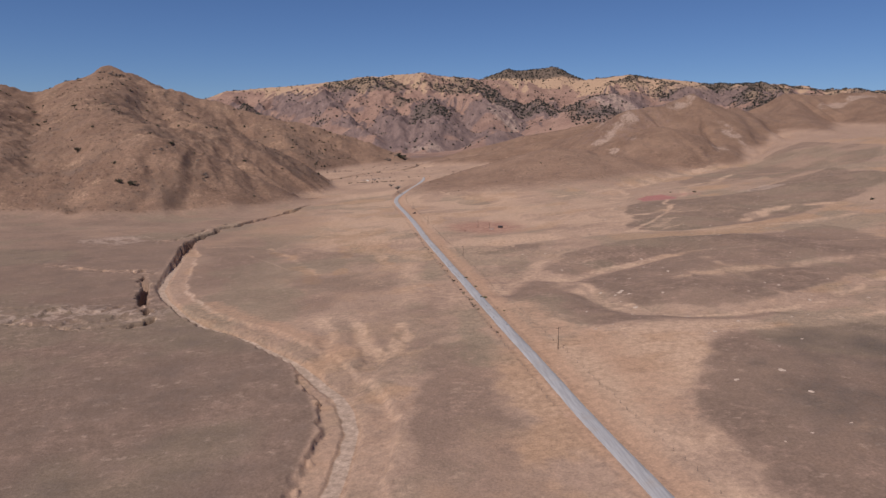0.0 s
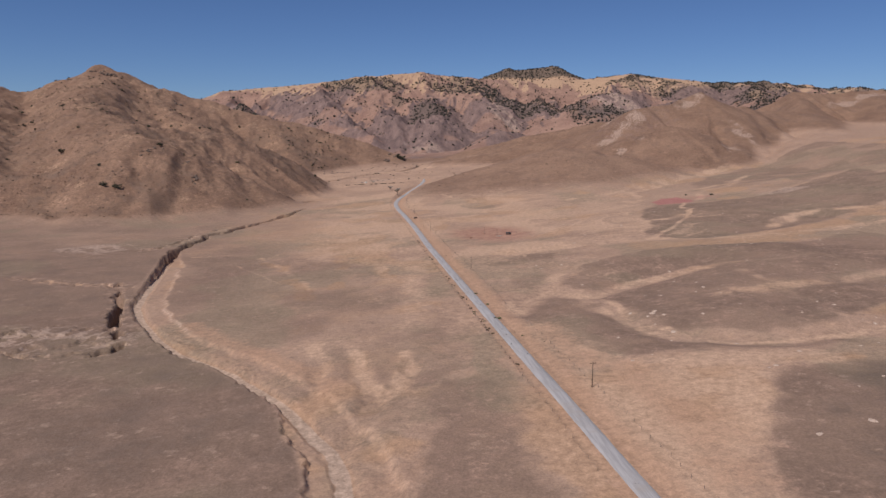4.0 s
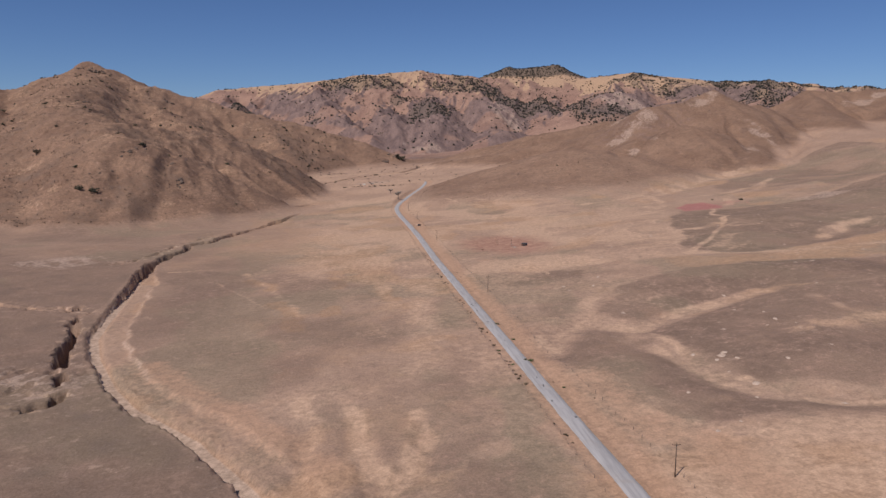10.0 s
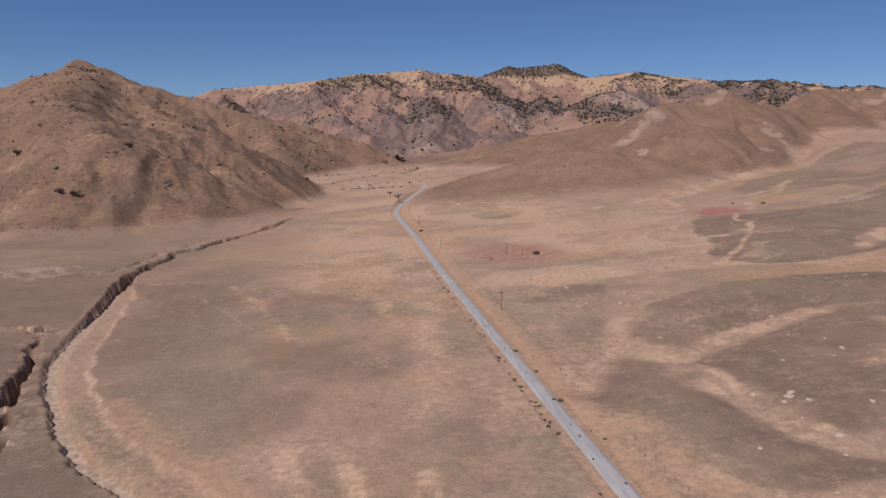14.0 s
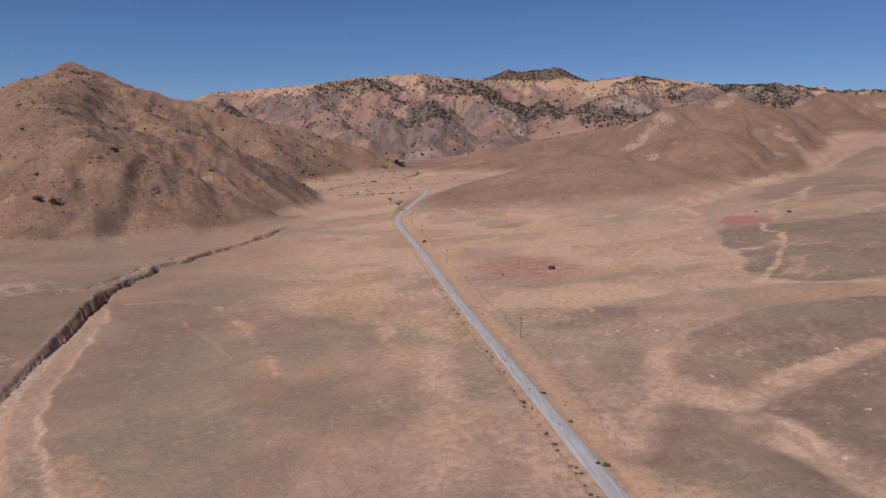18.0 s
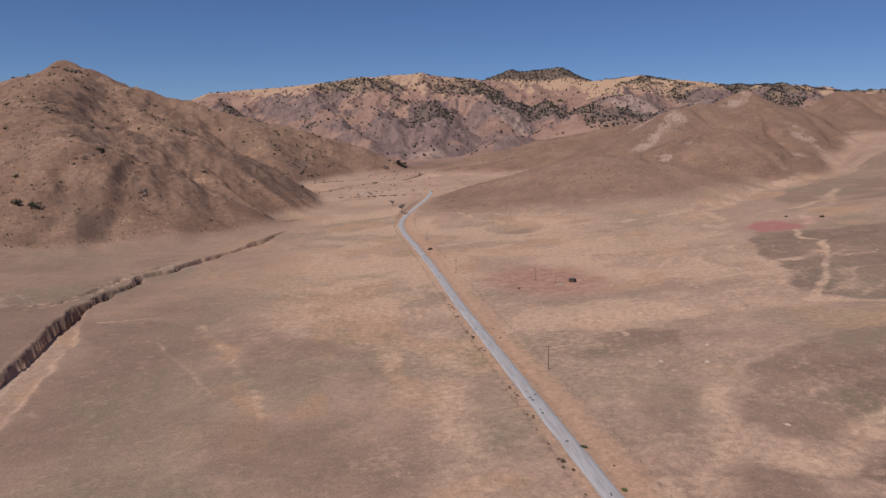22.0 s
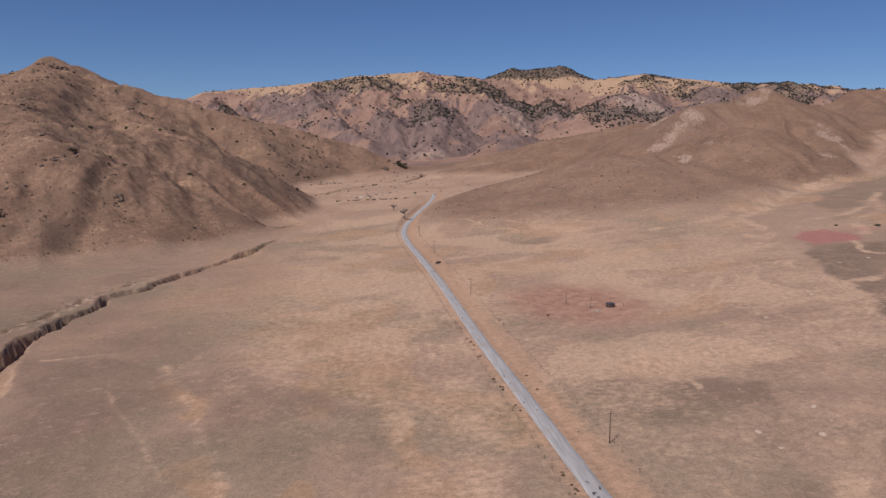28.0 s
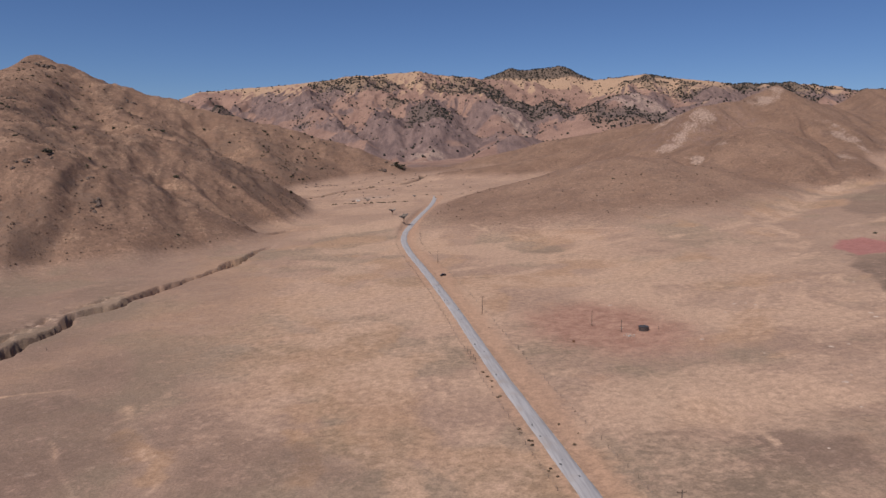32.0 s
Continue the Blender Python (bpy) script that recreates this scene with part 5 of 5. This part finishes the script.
for n, (x, y, count, spread, size, lean) in enumerate(((-312, 1154, 10, 8, 2.6, 1.2), (-262, 1170, 8, 6, 2.4, 1.4), (-245, 1130, 14, 7, 2.6, 1.5), (-262, 1715, 16, 18, 3.4, -1.0),
                                                       (-225, 1640, 22, 20, 3.8, -1.1), (-199, 1582, 20, 16, 4.2, -1.2), (-329, 1680, 12, 14, 3.2, -0.6), (-535, 2270, 14, 18, 5.0, 0.2),
                                                       (-752, 2300, 22, 22, 6.5, 0.1), (-438, 1472, 12, 16, 3.0, 0.3), (-400, 1420, 10, 14, 2.6, 0.2), (-560, 1700, 12, 18, 3.4, 0.1),
                                                       (-330, 1090, 10, 10, 2.0, 0.3), (-130, 2000, 16, 30, 3.0, 0.1), (-60, 1960, 14, 26, 3.0, 0.1), (60, 2180, 12, 12, 4.5, -0.4),
                                                       (108, 2212, 18, 9, 6.5, -0.4))):
    outcrop(400 + n, x, y, count, spread, size, lean)


def soil_mound(seed):
    """A low spread of pale soil thrown up by burrowing, about 2 m across at scale 1."""
    rng = random.Random(seed)
    bm = bmesh.new()
    rings, seg = 4, 18
    wave = [rng.uniform(0.6, 1.35) for _ in range(seg)]
    top = bm.verts.new((0, 0, 0.2))
    last = None
    for r in range(1, rings + 1):
        q = r / rings
        ring = []
        for k in range(seg):
            a = 6.2832 * k / seg
            w = 1 + (0.5 * wave[k] + 0.5 * wave[(k + 1) % seg] - 1) * q
            z = 0.2 * (1 - q * q) * rng.uniform(0.5, 1.2) - 0.10 * q
            ring.append(bm.verts.new((q * w * math.cos(a), 0.7 * q * w * math.sin(a), z)))
        for k in range(seg):
            n = (k + 1) % seg
            if last is None:
                bm.faces.new((top, ring[k], ring[n]))
            else:
                bm.faces.new((last[k], ring[k], ring[n], last[n]))
        last = ring
    me = bpy.data.meshes.new("soil_mound")
    bm.to_mesh(me)
    bm.free()
    me.materials.append(MOUND)
    me.polygons.foreach_set("use_smooth", [True] * len(me.polygons))
    return me


mound_meshes = [soil_mound(500 + k) for k in range(6)]
known = [(145.7, 255.8, 2.2), (167.5, 260, 3.0), (164.3, 236, 2.4), (154.5, 385.5, 3.4), (155.8, 415.4, 3.8), (146.5, 423.6, 2.6), (177, 400, 2.2), (156, 583, 2.2),
         (158, 418, 3.2), (152, 412, 2.4), (160, 410, 2.0), (143, 500, 2.2), (176, 452, 2.0), (130, 560, 2.2)]
rng = random.Random(12)
known = [(x, y, 0.7 * s) for x, y, s in known]
while len(known) < 150:
    x, y = rng.uniform(115, 480), rng.uniform(170, 820)
    if x > 0.62 * y + 140:
        continue
    known.append((x, y, 0.6 + 1.3 * rng.random() ** 2))
for x, y, size in known:
    ob = new("soil_mound", mound_meshes[rng.randrange(6)])
    e = 1.5
    gxs, gys = (height_at(x + e, y) - height_at(x - e, y)) / (2 * e), (height_at(x, y + e) - height_at(x, y - e)) / (2 * e)
    up = Vector((-gxs, -gys, 1)).normalized()
    turn = up.to_track_quat("Z", "Y").to_matrix().to_4x4()
    ob.matrix_world = Matrix.Translation((x, y, height_at(x, y) + 0.06)) @ turn @ pose(0, 0, 0, 0, 0, rng.uniform(0, 360)) @ Matrix.Scale(size, 4)
    tagged(ob, "low pale mound of dug soil on dark grazed turf", "mound", "soil mounds on the east slope")


# ---- utility poles ----
def utility_pole():
    root = thing("utility_pole", Matrix(), "tall weathered wooden utility pole with one crossarm", "utility pole", "utility poles along the road")
    bm = bmesh.new()
    tube(bm, (0, 0, -1.2), (0, 0, 10.6), 0.19, 0.13, 14)
    part("shaft", bm, POLE_WOOD, root, smooth=True)
    bm = bmesh.new()
    box(bm, 2.7, 0.13, 0.16, pose(0, 0.17, 10.05), 0.02)
    part("crossarm", bm, POLE_WOOD, root)
    for s in (-1, 1):
        bm = bmesh.new()
        tube(bm, (0.75 * s, 0.24, 10.0), (0.06 * s, 0.24, 9.3), 0.03, 0.03, 6)
        part("brace", bm, STEEL, root, "flat steel brace")
    for x in (-1.2, 0.0, 1.2):
        bm = bmesh.new()
        z = 10.13 if x else 10.6
        y = 0.17 if x else 0
        tube(bm, (x, y, z), (x, y, z + 0.14), 0.02, 0.02, 6)
        tube(bm, (x, y, z + 0.12), (x, y, z + 0.2), 0.075, 0.09, 10)
        tube(bm, (x, y, z + 0.2), (x, y, z + 0.29), 0.06, 0.04, 10)
        part("insulator", bm, CERAMIC, root, "brown glazed insulator")
    return root


first = utility_pole()
for x, y, turn in ((90.2, 317.7, 2), (80.1, 576.0, 2), (71.4, 810.7, 3), (66.0, 985.0, 2), (63.0, 1102.0, -3)):
    copy_thing(first, pose(x, y, height_at(x, y), 0, 0, turn))
drop([first])


# ---- fences along the road ----
def fence(name, side, y0, y1, gap, label):
    root = thing(name, Matrix(), label, "fence", "fences along the road")
    bm = bmesh.new()
    tube(bm, (0, 0, -0.3), (0, 0, 1.35), 0.075, 0.06, 7)
    me = bpy.data.meshes.new("post")
    bm.to_mesh(me)
    bm.free()
    me.materials.append(POST_WOOD)
    yy = np.arange(y0, y1, gap)
    xx = road_x(yy) + side + 0.3 * np.sin(yy * 0.7)
    zz = ground_height(xx, yy)
    rng = random.Random(int(abs(side) * 10))
    for x, y, z in zip(xx, yy, zz):
        ob = new("post", me)
        ob.parent = root
        ob.matrix_local = pose(x, y, z, rng.uniform(-5, 5), rng.uniform(-5, 5), rng.uniform(0, 360))
    for h in (0.4, 0.8, 1.2):
        bm = bmesh.new()
        last = None
        for x, y, z in zip(xx, yy, zz):
            ring = [bm.verts.new((x + 0.006 * math.cos(a), y, z + h + 0.006 * math.sin(a))) for a in (0.5, 2.6, 4.7)]
            if last:
                for k in range(3):
                    bm.faces.new((last[k], last[(k + 1) % 3], ring[(k + 1) % 3], ring[k]))
            last = ring
        part("wire", bm, STEEL, root, "thin steel fence wire")
    return root


fence("east_fence", 16.5, 170, 1180, 7.0, "old wire fence on leaning grey wooden posts along the road")
fence("west_fence", -8.2, 250, 1180, 8.0, "old wire fence on grey wooden posts beside the ditch")
rng = random.Random(21)
bm = bmesh.new()
tube(bm, (0, 0, -0.4), (0, 0, 1.9), 0.13, 0.11, 9)
stout = bpy.data.meshes.new("gate_post")
bm.to_mesh(stout)
bm.free()
stout.materials.append(POST_WOOD)
for x, y in ((52.0, 742), (52.6, 737), (52.9, 731), (53.2, 727), (76, 739), (76.2, 730), (153.6, 756), (-181, 797), (-164, 805)):
    ob = new("gate_post", stout)
    ob.matrix_world = pose(x, y, height_at(x, y), rng.uniform(-4, 4), rng.uniform(-4, 4), 0)
    tagged(ob, "stout dark wooden post standing in dry grass", "post", "stout posts")


# ---- vehicles ----
def car(paint, label):
    """A boxy sport utility vehicle, 4.8 m long along y."""
    root = thing("parked_car", Matrix(), label, "car", "parked vehicles")
    bm = bmesh.new()
    profile = [(-2.4, 0.45), (-2.4, 0.95), (-2.25, 1.05), (1.0, 1.08), (2.2, 0.92), (2.4, 0.75), (2.4, 0.42), (1.9, 0.32), (-1.9, 0.32)]
    rows = [[bm.verts.new((x, y, z)) for y, z in profile] for x in (-0.92, 0.92)]
    for k in range(len(profile)):
        n = (k + 1) % len(profile)
        bm.faces.new((rows[0][k], rows[0][n], rows[1][n], rows[1][k]))
    bm.faces.new(rows[0][::-1])
    bm.faces.new(rows[1])
    bmesh.ops.recalc_face_normals(bm, faces=bm.faces)
    bmesh.ops.bevel(bm, geom=list(bm.edges), offset=0.06, segments=2, affect="EDGES")
    part("body", bm, paint, root)
    bm = bmesh.new()
    low = [bm.verts.new(p) for p in ((-0.88, -2.2, 1.03), (0.88, -2.2, 1.03), (0.88, 1.05, 1.05), (-0.88, 1.05, 1.05))]
    top = [bm.verts.new(p) for p in ((-0.7, -1.95, 1.68), (0.7, -1.95, 1.68), (0.7, 0.3, 1.70), (-0.7, 0.3, 1.70))]
    for k in range(4):
        bm.faces.new((low[k], low[(k + 1) % 4], top[(k + 1) % 4], top[k]))
    bm.faces.new(top)
    bmesh.ops.bevel(bm, geom=list(bm.edges), offset=0.05, segments=2, affect="EDGES")
    cabin = part("cabin", bm, paint, root)
    panes = [((-0.72, 0.42, 1.64), (0.72, 0.42, 1.64), (0.82, 0.98, 1.12), (-0.82, 0.98, 1.12)), ((-0.7, -2.0, 1.6), (0.7, -2.0, 1.6), (0.8, -2.17, 1.14), (-0.8, -2.17, 1.14))]
    for s in (-1, 1):
        panes.append(((s * 0.735, -1.85, 1.62), (s * 0.735, -0.75, 1.62), (s * 0.868, -0.75, 1.12), (s * 0.868, -2.05, 1.12)))
        panes.append(((s * 0.735, -0.68, 1.62), (s * 0.735, 0.25, 1.62), (s * 0.868, 0.85, 1.12), (s * 0.868, -0.68, 1.12)))
    for p in panes:
        bm = bmesh.new()
        mid = sum((Vector(q) for q in p), Vector()) / 4
        out = (mid - Vector((0, -0.6, 1.2))).normalized() * 0.03
        bm.faces.new([bm.verts.new(Vector(q) + out) for q in p])
        bmesh.ops.solidify(bm, geom=list(bm.faces), thickness=0.03)
        part("window", bm, GLASS, cabin, "dark tinted window")
    for x in (-0.84, 0.84):
        for y in (-1.45, 1.45):
            bm = bmesh.new()
            tube(bm, (x - 0.12, y, 0.36), (x + 0.12, y, 0.36), 0.36, 0.36, 18)
            wheel = part("wheel", bm, TYRE, root)
            bm = bmesh.new()
            s = 1 if x > 0 else -1
            tube(bm, (x + 0.10 * s, y, 0.36), (x + 0.135 * s, y, 0.36), 0.22, 0.2, 12)
            part("rim", bm, STEEL, wheel, "grey alloy rim")
    for x in (-0.66, 0.66):
        bm = bmesh.new()
        box(bm, 0.34, 0.06, 0.16, pose(x, 2.39, 0.78), 0.02)
        part("headlight", bm, LAMP, root)
        bm = bmesh.new()
        box(bm, 0.2, 0.06, 0.26, pose(x + 0.1 * (1 if x > 0 else -1), -2.4, 0.85), 0.02)
        part("tail_light", bm, RED_LAMP, root)
    return root


first = car(CAR_PAINT, "dark sport utility car parked beside the road")
for x, y, turn in ((63.6, 932.5, 112), (-3, 1600, 70), (17, 1634, 20)):
    copy_thing(first, pose(x, y, height_at(x, y) + 0.02, 0, 0, turn))
drop([first])


def trailer():
    root = thing("travel_trailer", pose(5, 1596, height_at(5, 1596), 0, 0, 80), "small white travel trailer on a pale dirt pad", "trailer")
    bm = bmesh.new()
    box(bm, 2.3, 5.2, 2.1, pose(0, 0, 1.65), 0.25)
    body = part("body", bm, WHITE_PAINT, root)
    for s in (-1, 1):
        for y in (-1.3, 1.0):
            bm = bmesh.new()
            box(bm, 0.05, 0.9, 0.55, pose(1.15 * s, y, 1.95), 0.01)
            part("window", bm, GLASS, body)
        bm = bmesh.new()
        tube(bm, (1.0 * s - 0.1, -0.3, 0.36), (1.0 * s + 0.1, -0.3, 0.36), 0.36, 0.36, 16)
        part("wheel", bm, TYRE, root)
    bm = bmesh.new()
    tube(bm, (0, 2.5, 0.5), (0, 3.6, 0.45), 0.06, 0.05, 8)
    tube(bm, (0, 3.5, 0.45), (0, 3.5, 0.0), 0.04, 0.04, 8)
    part("hitch", bm, STEEL, root)
    return root


trailer()


# ---- stock watering place ----
def stock_tank(x, y):
    root = thing("stock_tank", pose(x, y, height_at(x, y)), "round dark steel stock water tank with a low roof", "tank")
    bm = bmesh.new()
    for k in range(4):
        tube(bm, (0, 0, -0.3 + 0.6 * k), (0, 0, 0.3 + 0.6 * k), 2.55, 2.55, 40)
    part("shell", bm, TANK_SKIN, root)
    bm = bmesh.new()
    tube(bm, (0, 0, 2.1), (0, 0, 2.55), 2.68, 0.5, 40)
    part("roof", bm, TANK_SKIN, root)
    for z in (0.6, 1.2, 1.8):
        bm = bmesh.new()
        tube(bm, (0, 0, z - 0.05), (0, 0, z + 0.05), 2.6, 2.6, 40)
        part("hoop", bm, RUST, root, "rusted steel hoop")
    bm = bmesh.new()
    tube(bm, (0.7, 0.4, 2.3), (0.7, 0.4, 2.65), 0.35, 0.35, 16)
    part("hatch", bm, STEEL, root)
    bm = bmesh.new()
    tube(bm, (-2.6, 0, 0.4), (-4.2, 0.3, 0.3), 0.07, 0.07, 8)
    part("pipe", bm, RUST, root)


def trough(name, x, y, turn, length, material, label):
    root = thing(name, pose(x, y, height_at(x, y), 0, 0, turn), label, "trough")
    for s in (-1, 1):
        bm = bmesh.new()
        box(bm, length, 0.14, 0.7, pose(0, 0.55 * s, 0.3), 0.02)
        part("side_wall", bm, material, root)
        bm = bmesh.new()
        box(bm, 0.14, 0.95, 0.7, pose(s * (length / 2 - 0.08), 0, 0.3), 0.02)
        part("end_wall", bm, material, root)
    bm = bmesh.new()
    box(bm, length - 0.3, 0.95, 0.12, pose(0, 0, 0.1))
    part("floor_slab", bm, material, root)


def plain_pole(x, y, tall, label):
    root = thing("tall_post", pose(x, y, height_at(x, y), 1, -1, 0), label, "pole", "poles at the watering place")
    bm = bmesh.new()
    tube(bm, (0, 0, -1), (0, 0, tall), 0.17, 0.12, 12)
    part("shaft", bm, POLE_WOOD, root)
    bm = bmesh.new()
    box(bm, 0.4, 0.22, 0.55, pose(0, -0.2, 1.6), 0.02)
    part("switch_box", bm, STEEL, root, "grey steel switch box")
    bm = bmesh.new()
    tube(bm, (0, -0.16, 1.8), (0, -0.13, tall * 0.8), 0.03, 0.03, 6)
    part("conduit", bm, STEEL, root)


def pipe_frame(x, y):
    root = thing("pipe_pen", pose(x, y, height_at(x, y), 0, 0, 15), "small bleached board and pipe pen round the pump", "pen")
    pts = [(-2.2, -1.6), (0, -1.8), (2.3, -1.4), (2.2, 1.2), (-0.3, 1.5), (-2.1, 1.3)]
    for px, py in pts:
        bm = bmesh.new()
        tube(bm, (px, py, -0.3), (px, py, 1.5), 0.09, 0.08, 8)
        part("post", bm, PALE_BOARD, root)
    for (ax, ay), (qx, qy) in zip(pts[:-1], pts[1:]):
        for z in (0.6, 1.2):
            bm = bmesh.new()
            tube(bm, (ax, ay, z), (qx, qy, z), 0.06, 0.06, 6)
            part("rail", bm, PALE_BOARD, root)
    bm = bmesh.new()
    box(bm, 0.9, 0.7, 1.0, pose(0.2, 0, 0.5), 0.05)
    part("pump_housing", bm, CONCRETE, root, "pale pump housing")


stock_tank(145.9, 757)
plain_pole(123.5, 772, 8.6, "tall dark wooden pole over the trampled watering place")
plain_pole(134.0, 757, 6.6, "shorter dark wooden pole beside the pump pen")
pipe_frame(134.5, 748)
trough("rusty_trough", 105.5, 746, 70, 2.4, RUST, "small rusted metal trough on bare soil")
